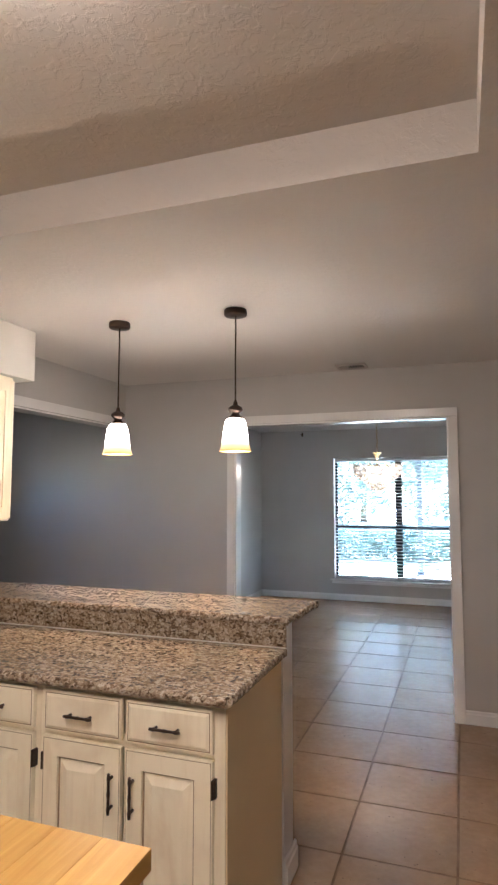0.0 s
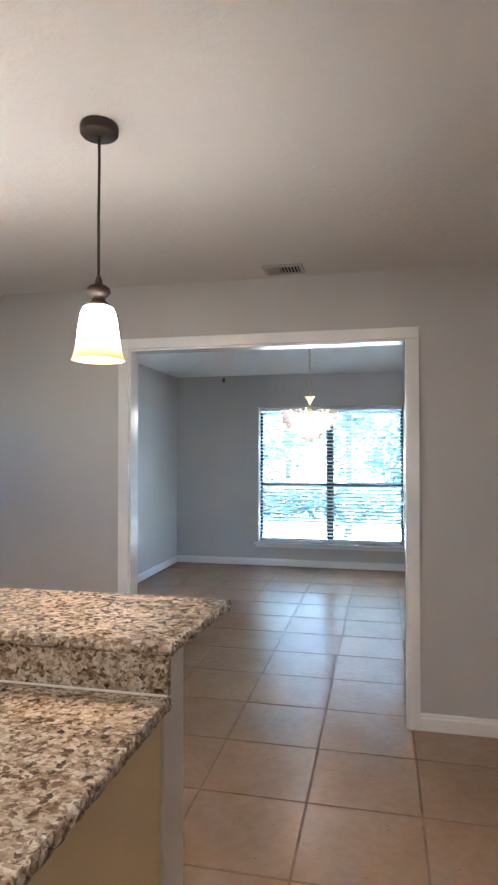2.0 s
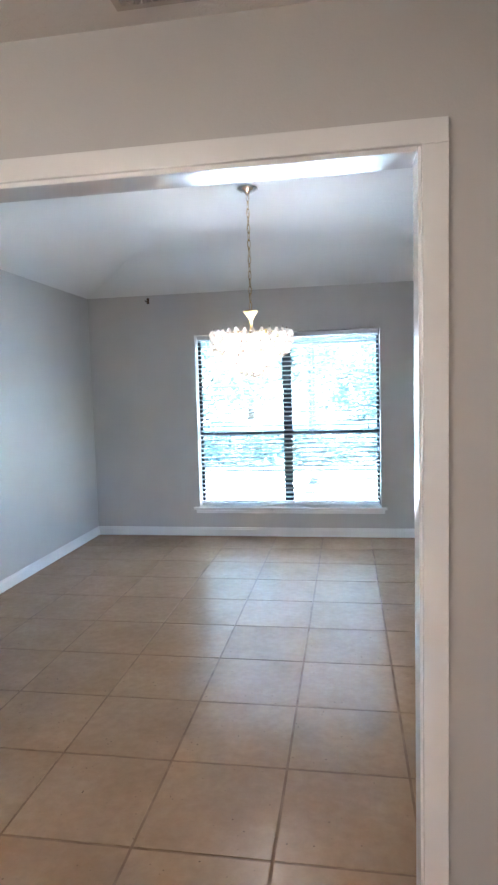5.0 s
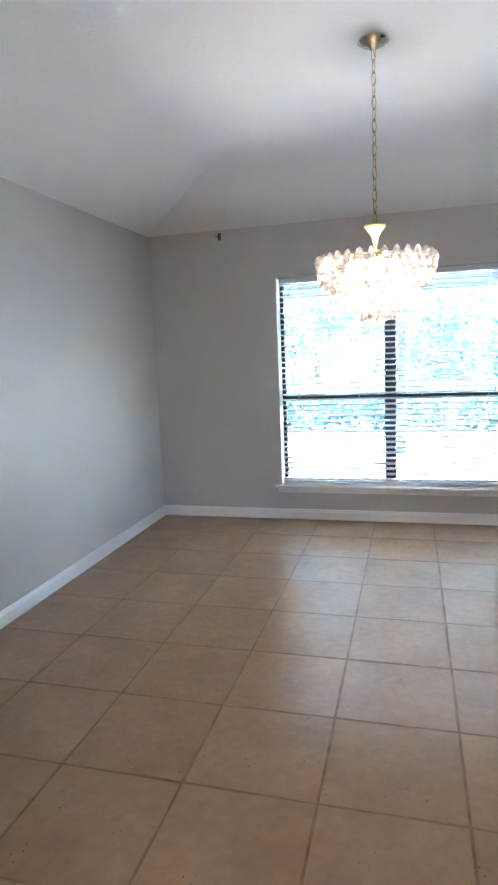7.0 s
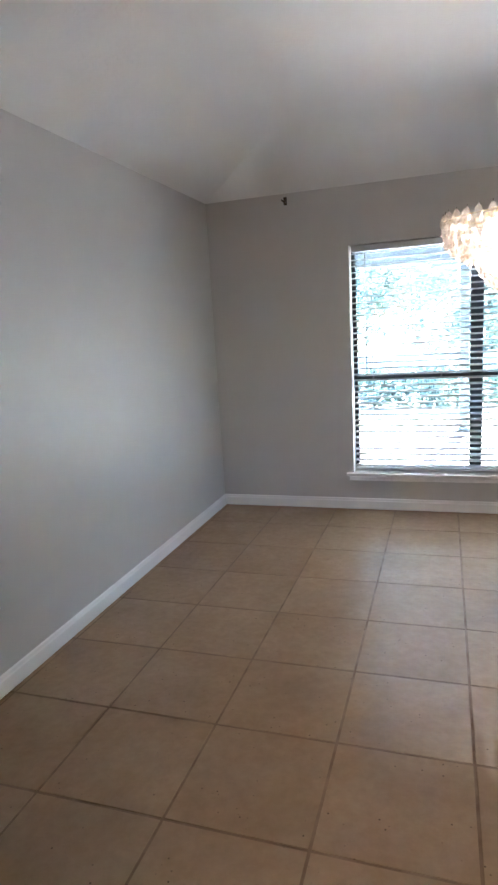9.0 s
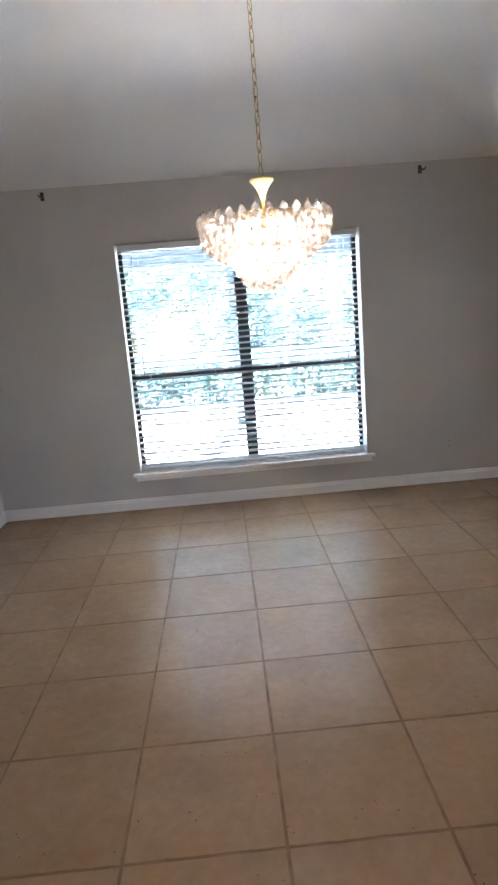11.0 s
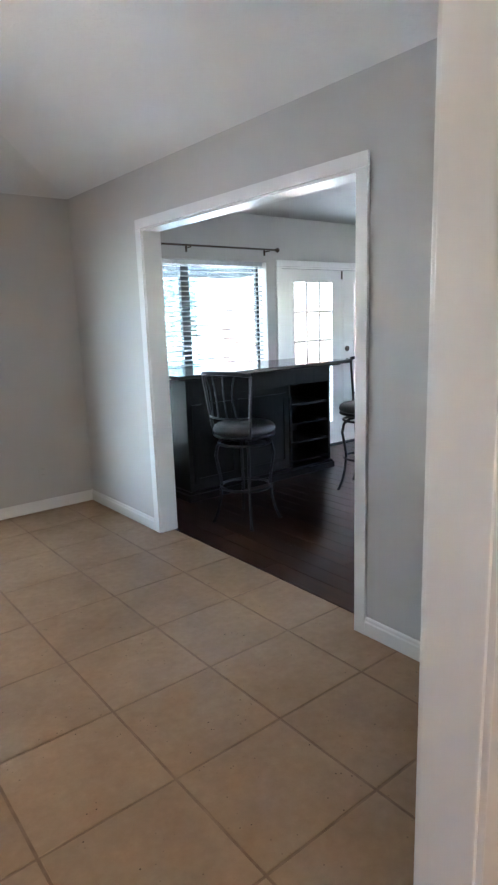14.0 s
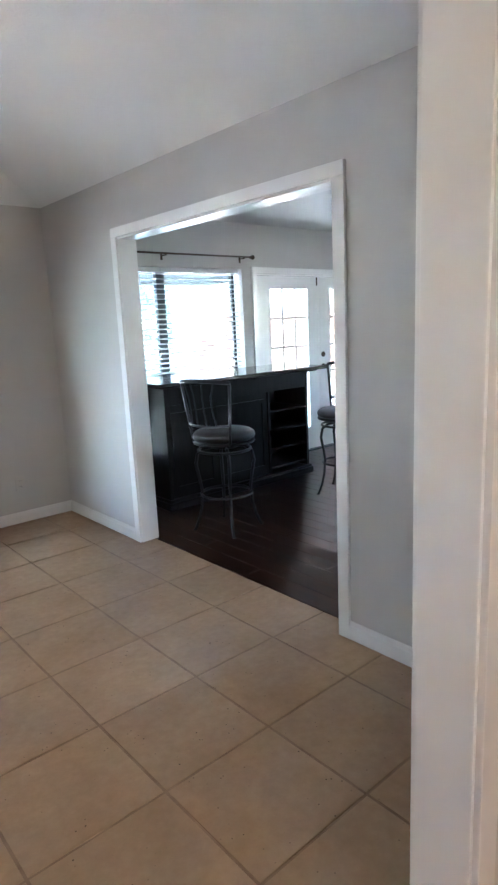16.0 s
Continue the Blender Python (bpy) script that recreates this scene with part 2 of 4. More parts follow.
def shade_glass():
    a = glow("alabaster_shade", (1.0, 0.85, 0.66), 1.0)
    s = a.n.new("ShaderNodeSeparateXYZ")
    a.l.new(a.pos, s.inputs[0])
    r = a.n.new("ShaderNodeMapRange")
    r.inputs["From Min"].default_value, r.inputs["From Max"].default_value = 1.711, 1.796
    r.inputs["To Min"].default_value, r.inputs["To Max"].default_value = 0.0, 1.0
    a.l.new(s.outputs["Z"], r.inputs["Value"])
    col = a.ramp(r.outputs[0], (0.0, (0.75, 0.36, 0.10)), (0.35, (0.95, 0.60, 0.25)), (0.6, (1.0, 0.80, 0.58)))
    a.colour(col)
    a.l.new(col, a.p.inputs["Emission Color"])
    k = a.ramp(r.outputs[0], (0.0, (0.012, 0.012, 0.012)), (0.45, (0.03, 0.03, 0.03)), (0.75, (0.35, 0.35, 0.35)), (1.0, (1, 1, 1)))
    e = a.n.new("ShaderNodeMath")
    e.operation = "MULTIPLY"
    e.inputs[1].default_value = 1.4
    a.l.new(k, e.inputs[0])
    a.l.new(e.outputs[0], a.p.inputs["Emission Strength"])
    return a.m


SHADE = shade_glass()

# outdoors
c_ = Mat("patio_concrete", 0.8)
c_.colour(c_.ramp(c_.noise(2.5, 6), (0.3, (0.60, 0.585, 0.56)), (0.7, (0.72, 0.70, 0.675))))
c_.bump(c_.noise(90, 4), 0.3, 0.003)
CONCRETE = c_.m
c_ = Mat("dry_lawn", 0.95)
c_.colour(c_.mix(0.5, c_.ramp(c_.noise(0.6, 6), (0.3, (0.25, 0.25, 0.19)), (0.7, (0.38, 0.37, 0.30))), c_.ramp(c_.noise(30, 4), (0.3, (0.15, 0.15, 0.09)), (0.7, (0.37, 0.35, 0.27)))))
c_.bump(c_.noise(40, 5), 0.6, 0.03)
LAWN = c_.m
c_ = Mat("leaf", 0.5)
c_.colour(c_.ramp(c_.island(), (0.0, (0.035, 0.06, 0.045)), (0.5, (0.05, 0.085, 0.065)), (1.0, (0.08, 0.12, 0.095))))
tl_ = c_.n.new("ShaderNodeBsdfTranslucent")
tl_.inputs["Color"].default_value = (0.16, 0.22, 0.14, 1)
ad_ = c_.n.new("ShaderNodeMixShader")
ad_.inputs[0].default_value = 0.12
c_.l.new(c_.p.outputs[0], ad_.inputs[1])
c_.l.new(tl_.outputs[0], ad_.inputs[2])
c_.l.new(ad_.outputs[0], c_.n["Material Output"].inputs["Surface"])
LEAF = c_.m
c_ = Mat("bark", 0.9)
c_.colour(c_.ramp(c_.noise(12, 5, 0.6, c_.at(1, 1, 0.25)), (0.3, (0.06, 0.045, 0.035)), (0.7, (0.17, 0.13, 0.10))))
c_.bump(c_.noise(20, 5, 0.6, c_.at(1, 1, 0.25)), 0.8, 0.03)
BARK = c_.m
c_ = Mat("brick_face", 0.85)
c_.colour(c_.mix(1.0, c_.ramp(c_.rnd(), (0.0, (0.34, 0.17, 0.12)), (1.0, (0.50, 0.30, 0.22))), c_.ramp(c_.noise(30, 4), (0.3, (0.75, 0.75, 0.75)), (0.7, (1, 1, 1))), "MULTIPLY"))
c_.bump(c_.noise(60, 4), 0.4, 0.004)
BRICK = c_.m
MORTAR = paint("mortar", (0.50, 0.47, 0.43), 0.9, 80, 0.5, 0.1)
PORCH = paint("porch_paint", (0.042, 0.054, 0.066), 0.6, 60, 0.1, 0.06)
SHINGLE = paint("roof_felt", (0.10, 0.09, 0.085), 0.9, 50, 0.6, 0.2)


# ---- mesh helpers ----
def box(bm, x0, x1, y0, y1, z0, z1, bevel=0.0):
    v = [bm.verts.new((x, y, z)) for z in (z0, z1) for y in (y0, y1) for x in (x0, x1)]
    fs = [bm.faces.new([v[i] for i in q]) for q in ((0, 2, 3, 1), (4, 5, 7, 6), (0, 1, 5, 4), (2, 6, 7, 3), (0, 4, 6, 2), (1, 3, 7, 5))]
    if bevel:
        es = list({e for f in fs for e in f.edges})
        bmesh.ops.bevel(bm, geom=es, offset=bevel, segments=2, affect="EDGES", profile=0.6)
    return bm


def boxes(*bs, bevel=0.0):
    bm = bmesh.new()
    for b in bs:
        box(bm, *b, bevel=bevel)
    return bm


def lathe(profile, segs=24, cx=0.0, cy=0.0, bm=None, cap=True):
    bm = bm or bmesh.new()
    rings = []
    for r, z in profile:
        if r < 1e-5:
            rings.append([bm.verts.new((cx, cy, z))])
        else:
            rings.append([bm.verts.new((cx + r * math.cos(2 * math.pi * i / segs), cy + r * math.sin(2 * math.pi * i / segs), z)) for i in range(segs)])
    for a, b in zip(rings, rings[1:]):
        for i in range(segs):
            j = (i + 1) % segs
            q = []
            for v in (a[i % len(a)], a[j % len(a)], b[j % len(b)], b[i % len(b)]):
                if v not in q:
                    q.append(v)
            if len(q) > 2:
                bm.faces.new(q)
    if cap:
        for ring in (rings[0], rings[-1]):
            if len(ring) > 2:
                bm.faces.new(ring)
    for f in bm.faces:
        f.smooth = True
    return bm


def tube(bm, pts, r, segs=8, closed=False):
    pts = [Vector(p) for p in pts]
    n = len(pts)
    rings = []
    side = None
    for i, p in enumerate(pts):
        if closed:
            d = pts[(i + 1) % n] - pts[i - 1]
        else:
            d = pts[min(i + 1, n - 1)] - pts[max(i - 1, 0)]
        d.normalize()
        if side is None:
            side = d.orthogonal().normalized()
        else:
            side = (side - d * side.dot(d)).normalized()
        up = d.cross(side)
        rr = r[i] if isinstance(r, (list, tuple)) else r
        rings.append([bm.verts.new(p + rr * (math.cos(2 * math.pi * k / segs) * side + math.sin(2 * math.pi * k / segs) * up)) for k in range(segs)])
    for i in range(n if closed else n - 1):
        a, b = rings[i], rings[(i + 1) % n]
        for k in range(segs):
            f = bm.faces.new((a[k], a[(k + 1) % segs], b[(k + 1) % segs], b[k]))
            f.smooth = True
    if not closed:
        bm.faces.new(rings[0][::-1])
        bm.faces.new(rings[-1])
    return bm


def finish(name, bm, mat):
    bmesh.ops.recalc_face_normals(bm, faces=bm.faces)
    me = bpy.data.meshes.new(name)
    bm.to_mesh(me)
    bm.free()
    me.materials.append(mat)
    return me


def base_of(ob):
    p = Vector((0, 0, 0))
    while ob is not None:
        p += ob.location
        ob = ob.parent
    return p


def part(name, bm, mat, parent, label=""):
    """One mesh part, drawn in the thing's upright world coordinates."""
    if parent is not None:
        bmesh.ops.translate(bm, verts=bm.verts, vec=-base_of(parent))
    ob = new(name, finish(name, bm, mat))
    ob.parent = parent
    return tagged(ob, label) if label else ob


def again(name, mesh, parent, m):
    ob = new(name, mesh)
    ob.parent = parent
    ob.matrix_basis = m
    return ob


def thing(name, x, y, z, label, category, group=""):
    ob = new(name)
    ob.location = (x, y, z)
    return tagged(ob, label, category, group)


def solid(name, bm, mat, label, category, kind=""):
    """A thing or a piece of the setting that is one mesh."""
    ob = new(name, finish(name, bm, mat))
    return tagged(ob, label, category, kind=kind)


def setting(name, bm, mat, label, category):
    return solid(name, bm, mat, label, category, "structure")


def wall_mesh(along, c0, c1, u0, u1, z0, z1, holes):
    """A wall with real openings: only its outer faces and the reveals."""
    us = sorted({u0, u1, *[h for o in holes for h in o[:2]]})
    zs = sorted({z0, z1, *[h for o in holes for h in o[2:]]})
    us = [u for u in us if u0 <= u <= u1]
    zs = [z for z in zs if z0 <= z <= z1]

    def full(i, k):
        if i < 0 or k < 0 or i >= len(us) - 1 or k >= len(zs) - 1:
            return False
        u, z = (us[i] + us[i + 1]) / 2, (zs[k] + zs[k + 1]) / 2
        return not any(o[0] < u < o[1] and o[2] < z < o[3] for o in holes)

    bm = bmesh.new()
    cache = {}

    def v(u, c, z):
        key = (round(u, 5), c, round(z, 5))
        if key not in cache:
            cache[key] = bm.verts.new((u, c, z) if along == "x" else (c, u, z))
        return cache[key]

    for i in range(len(us) - 1):
        for k in range(len(zs) - 1):
            if not full(i, k):
                continue
            a, b, lo, hi = us[i], us[i + 1], zs[k], zs[k + 1]
            for c in (c0, c1):
                bm.faces.new((v(a, c, lo), v(b, c, lo), v(b, c, hi), v(a, c, hi)))
            if not full(i - 1, k):
                bm.faces.new((v(a, c0, lo), v(a, c1, lo), v(a, c1, hi), v(a, c0, hi)))
            if not full(i + 1, k):
                bm.faces.new((v(b, c0, lo), v(b, c1, lo), v(b, c1, hi), v(b, c0, hi)))
            if not full(i, k - 1):
                bm.faces.new((v(a, c0, lo), v(b, c0, lo), v(b, c1, lo), v(a, c1, lo)))
            if not full(i, k + 1):
                bm.faces.new((v(a, c0, hi), v(b, c0, hi), v(b, c1, hi), v(a, c1, hi)))
    return bm


# ---- the plan, in metres ----
KX0, KX1, KY0 = -2.65, 1.75, -2.2          # kitchen
WY0, WY1 = 4.295, 4.40                     # wall between kitchen and dining room
DX0, DX1, DY1 = -2.875, 1.095, 8.57         # dining room
EX = 1.215                                 # far face of the wall to the den
NX1, NY0 = 6.2, 3.2                        # den
OUT = 8.78                                 # outer face of the outside wall
H, HF, HK = 2.43, 2.66, 2.41
K_OPEN = (-1.672, -0.100, 0.0, 2.042)
D_OPEN = (5.607, 7.437, 0.0, 2.067)
W1 = (-1.775, 0.025, 0.296, 2.016)
W2 = (1.33, 3.112, 0.296, 2.026)
FD = (3.298, 5.236, 0.0, 1.985)

# ---- walls ----
setting("wall_north", wall_mesh("x", DY1, OUT, DX0 - 0.12, NX1 + 0.12, -0.15, 2.8, [W1, W2, FD]), WALL, "light grey painted outside wall with two windows and french doors", "wall")
setting("wall_kitchen_dining", wall_mesh("x", WY0, WY1, KX0, DX1, 0, 2.8, [K_OPEN]), WALL, "grey painted wall with a wide cased opening", "wall")
setting("wall_dining_den", wall_mesh("y", DX1, EX, NY0, DY1, 0, 2.8, [D_OPEN]), WALL, "grey painted wall with a cased opening to the den", "wall")
setting("wall_dining_west", wall_mesh("y", DX0 - 0.12, DX0, WY1, DY1, 0, 2.8, []), WALL, "plain grey painted dining room wall", "wall")
setting("wall_kitchen_west", wall_mesh("y", KX0 - 0.12, KX0, KY0, WY0, 0, 2.8, [(2.75, WY0, 0.0, 2.06)]), WALL, "grey painted kitchen wall with an opening to the hall", "wall")
setting("wall_kitchen_south", wall_mesh("x", KY0 - 0.12, KY0, KX0 - 0.12, KX1 + 0.12, 0, 2.8, []), WALL, "plain kitchen wall", "wall")
setting("wall_kitchen_east", wall_mesh("y", KX1, KX1 + 0.12, KY0, NY0 - 0.12, 0, 2.8, []), WALL, "plain kitchen wall", "wall")
setting("wall_den_south", wall_mesh("x", NY0 - 0.12, NY0, EX, NX1 + 0.12, 0, 2.8, []), WALL_DEN, "plain den wall", "wall")
# Opening out of view, cut into this wall to brighten the den.
setting("wall_den_east", wall_mesh("y", NX1, NX1 + 0.12, NY0, DY1, 0, 2.8, [(4.2, 5.2, 1.2, 1.95)]), WALL_DEN, "plain den wall with an added unseen opening for light", "wall")
# Small unseen hole added here so sky light reaches the hall.
setting("wall_hall_west", wall_mesh("y", -4.3, -4.2, 1.6, WY1, 0, 2.8, [(2.8, 3.1, 1.6, 1.95)]), WALL_COOL_TINT, "hall wall tinted blue grey for cool daylight", "wall")
setting("wall_hall_north", wall_mesh("x", WY0, WY1, -4.2, KX0 - 0.0005, 0, 2.8, []), WALL, "grey painted hall wall", "wall")
setting("wall_hall_south", wall_mesh("x", 1.5, 1.6, -4.3, KX0 - 0.121, 0, 2.8, []), WALL_COOL_TINT, "hall wall tinted blue grey for cool daylight", "wall")
bm = boxes((KX0, -2.24, KY0, 2.662, 2.130, HK - 0.002), bevel=0.004)
setting("soffit", bm, SOFFIT_PAINT, "off-white boxed soffit above the upper cabinets", "soffit")
bm = boxes((KX0, KX0 + 0.01, KY0, 2.6, 0.93, 1.372))
setting("backsplash", bm, GREEN_PAINT, "pale green painted backsplash wall", "backsplash")

# ---- ceilings ----
TX0, TX1, TY0, TY1, TZ = -2.0, 0.045, -0.9, 1.59, 2.56
bm = bmesh.new()


def ring_ceiling(bm, o, i, z_o, z_i):
    """An outer rectangle at z_o joined to an inner one at z_i."""
    a = [bm.verts.new((x, y, z_o)) for x, y in ((o[0], o[2]), (o[1], o[2]), (o[1], o[3]), (o[0], o[3]))]
    b = [bm.verts.new((x, y, z_i)) for x, y in ((i[0], i[2]), (i[1], i[2]), (i[1], i[3]), (i[0], i[3]))]
    for k in range(4):
        bm.faces.new((a[k], a[(k + 1) % 4], b[(k + 1) % 4], b[k]))
    return b


kin = (TX0, TX1, TY0, TY1)
b = ring_ceiling(bm, (KX0, KX1, KY0, WY0), kin, HK, HK)
c = [bm.verts.new((v.co.x, v.co.y, TZ)) for v in b]
for k in range(4):
    bm.faces.new((b[k], b[(k + 1) % 4], c[(k + 1) % 4], c[k]))
bm.faces.new(c)
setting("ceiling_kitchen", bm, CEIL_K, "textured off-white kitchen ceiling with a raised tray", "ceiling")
SL = 0.76
bm = bmesh.new()
# a straight slope that eases into the flat middle over a soft plastered turn
EASE = 0.10
profile = [(0.0, H), (SL - EASE, H + (HF - H) * (SL - EASE) / SL)]
for k in range(1, 9):
    q = k / 8
    profile.append((SL - EASE + 2 * EASE * q, profile[1][1] + (HF - H) / SL * 2 * EASE * (q - q * q / 2)))
rings = [[bm.verts.new((x, y, z)) for x, y in ((DX0 + d, WY1 + d), (DX1 - d, WY1 + d), (DX1 - d, DY1 - d), (DX0 + d, DY1 - d))] for d, z in profile]
for lower, upper in zip(rings, rings[1:]):
    for k in range(4):
        bm.faces.new((lower[k], lower[(k + 1) % 4], upper[(k + 1) % 4], upper[k]))
bm.faces.new(rings[-1])
setting("ceiling_dining", bm, CEIL, "textured white ceiling sloping up to a flat middle", "ceiling")
setting("ceiling_den", boxes((EX, NX1, NY0, DY1, 2.46, 2.52)), CEIL_DEN_DIM, "textured den ceiling with dimmer light put into its grey", "ceiling")
setting("ceiling_hall", boxes((-4.2, KX0 - 0.12, 1.6, WY0, H, H + 0.05)), CEIL, "textured white hall ceiling", "ceiling")
setting("roof", boxes((-4.6, NX1 + 0.3, -2.5, OUT + 0.1, 2.82, 2.9)), SHINGLE, "dark flat roof deck over the rooms", "roof")


# ---- trim ----
def board_profile(bm, along, a, b, c, out, z0, h, th):
    """A skirting board with a stepped and rounded top; out: the way it faces."""
    prof = [(0, 0), (th, 0), (th, h * 0.72), (th * 0.72, h * 0.8), (th * 0.6, h * 0.93), (th * 0.25, h), (0, h)]
    rings = []
    for u in (a, b):
        rings.append([bm.verts.new((u, c + out * d, z0 + z) if along == "x" else (c + out * d, u, z0 + z)) for d, z in prof])
    n = len(prof)
    for k in range(n):
        bm.faces.new((rings[0][k], rings[0][(k + 1) % n], rings[1][(k + 1) % n], rings[1][k]))
    bm.faces.new(rings[0])
    bm.faces.new(rings[1][::-1])


def baseboard(along, a, b, c, out, label="white painted baseboard along the wall"):
    bm = bmesh.new()
    board_profile(bm, along, a, b, c, out, 0.0015, 0.088, 0.014)
    setting("baseboard", bm, TRIM, label, "baseboard")


CW, CT = 0.060, 0.017
baseboard("x", DX0 + 0.001, DX1 - 0.001, DY1 - 0.0005, -1)
baseboard("y", WY1 + 0.016, DY1 - 0.016, DX0 + 0.0005, 1)
baseboard("y", D_OPEN[1] + CW, DY1 - 0.016, DX1 - 0.0005, -1)
baseboard("y", WY1 + 0.016, D_OPEN[0] - CW, DX1 - 0.0005, -1)
baseboard("x", K_OPEN[1] + CW + 0.001, DX1 - 0.02, WY1 + 0.0005, 1)
baseboard("x", DX0 + 0.016, K_OPEN[0] - CW - 0.001, WY1 + 0.0005, 1)
baseboard("x", K_OPEN[1] + CW + 0.001, KX1, WY0 - 0.0005, -1)
baseboard("x", KX0, K_OPEN[0] - CW - 0.001, WY0 - 0.0005, -1)
baseboard("x", EX + 0.02, FD[0] - 0.08, DY1 - 0.0005, -1)
baseboard("x", FD[1] + 0.08, NX1, DY1 - 0.0005, -1)
setting("wall_cap_east", wall_mesh("x", WY0, WY1, DX1, KX1 + 0.12, 0, 2.8, []), WALL, "grey painted wall end", "wall")
setting("wall_kitchen_corner", wall_mesh("y", KX1, KX1 + 0.12, NY0 - 0.12, WY0, 0, 2.8, []), WALL, "plain kitchen wall", "wall")


def cased_opening(name, along, c0, c1, o, label):
    """Jamb boards that line an opening, and flat casings round it on both faces."""
    root = tagged(new(name), label, "door frame", kind="structure")

    def b(u0, u1, d0, d1, z0, z1, bev=0.003):
        return boxes((u0, u1, d0, d1, z0, z1) if along == "x" else (d0, d1, u0, u1, z0, z1), bevel=bev)

    j = 0.002
    part("jamb", b(o[0] - j, o[0] + 0.012, c0 - 0.004, c1 + 0.004, 0.001, o[3]), TRIM, root)
    part("jamb", b(o[1] - 0.012, o[1] + j, c0 - 0.004, c1 + 0.004, 0.001, o[3]), TRIM, root)
    part("head_jamb", b(o[0] + 0.013, o[1] - 0.013, c0 - 0.004, c1 + 0.004, o[3] - 0.012, o[3] + j), TRIM, root)
    for d0, d1 in ((c0 - CT, c0 - 0.0005), (c1 + 0.0005, c1 + CT)):
        part("casing", b(o[0] - CW, o[0] + 0.004, d0, d1, 0.001, o[3] + 0.0), TRIM, root)
        part("casing", b(o[1] - 0.004, o[1] + CW, d0, d1, 0.001, o[3] + 0.0), TRIM, root)
        part("head_casing", b(o[0] - CW, o[1] + CW, d0, d1, o[3] + 0.0006, o[3] + CW), TRIM, root)
    return root


cased_opening("door_1", "x", WY0, WY1, K_OPEN, "white painted cased opening without a door")
cased_opening("door_2", "y", DX1, EX, D_OPEN, "white painted cased opening without a door")
hall_head = tagged(new("door_4"), "white painted trim round the opening to the hall", "door frame", kind="structure")
part("head_casing", boxes((KX0 + 0.0005, KX0 + CT, 2.685, WY0 - 0.0005, 2.0606, 2.126), bevel=0.003), TRIM, hall_head)
part("casing", boxes((KX0 + 0.0005, KX0 + CT, 2.685, 2.752, 0.001, 2.06), bevel=0.003), TRIM, hall_head)
part("head_jamb", boxes((KX0 - 0.124, KX0, 2.751, WY0 - 0.0005, 2.048, 2.0602), bevel=0.002), TRIM, hall_head)


# ---- windows with blinds ----
def window(name, w, label):
    x0, x1, z0, z1 = w
    root = tagged(new(name), label, "window", kind="structure")
    ya, yb = 8.70, 8.745
    xm, zm = (x0 + x1) / 2, 1.022
    e = 0.045
    for a, b in ((x0, x0 + 0.03), (x1 - 0.03, x1)):
        part("window_frame", boxes((a, b, ya, yb, z0, z1), bevel=0.003), ALU, root)
    part("mullion", boxes((xm - e, xm + e, ya - 0.006, yb, z0, z1), bevel=0.003), ALU, root)
    for a, b in ((x0 + 0.03, xm - e), (xm + e, x1 - 0.03)):
        part("sash_rail", boxes((a, b, ya, yb, z0, z0 + 0.03), bevel=0.003), ALU, root)
        part("sash_rail", boxes((a, b, ya, yb, z1 - 0.03, z1), bevel=0.003), ALU, root)
        part("meeting_rail", boxes((a, b, ya - 0.012, yb, zm - 0.02, zm + 0.02), bevel=0.003), ALU, root)
        for lo, hi in ((z0 + 0.03, zm - 0.02), (zm + 0.02, z1 - 0.03)):
            p = part("pane", boxes((a, b, ya + 0.02, ya + 0.025, lo, hi)), GLASS, root)
            p.visible_shadow = False
        part("sash_lock", boxes(((a + b) / 2 - 0.03, (a + b) / 2 + 0.03, ya - 0.02, ya - 0.012, zm + 0.0, zm + 0.018), bevel=0.003), ALU, root)
    # sill and apron
    part("window_sill", boxes((x0 - 0.055, x1 + 0.055, DY1 - 0.045, 8.70, z0 - 0.022, z0 + 0.0008), bevel=0.006), TRIM, root)
    bm = bmesh.new()
    board_profile(bm, "x", x0 - 0.035, x1 + 0.035, DY1 - 0.0005, -1, z0 - 0.062, 0.039, 0.012)
    part("apron", bm, TRIM, root)
    return root


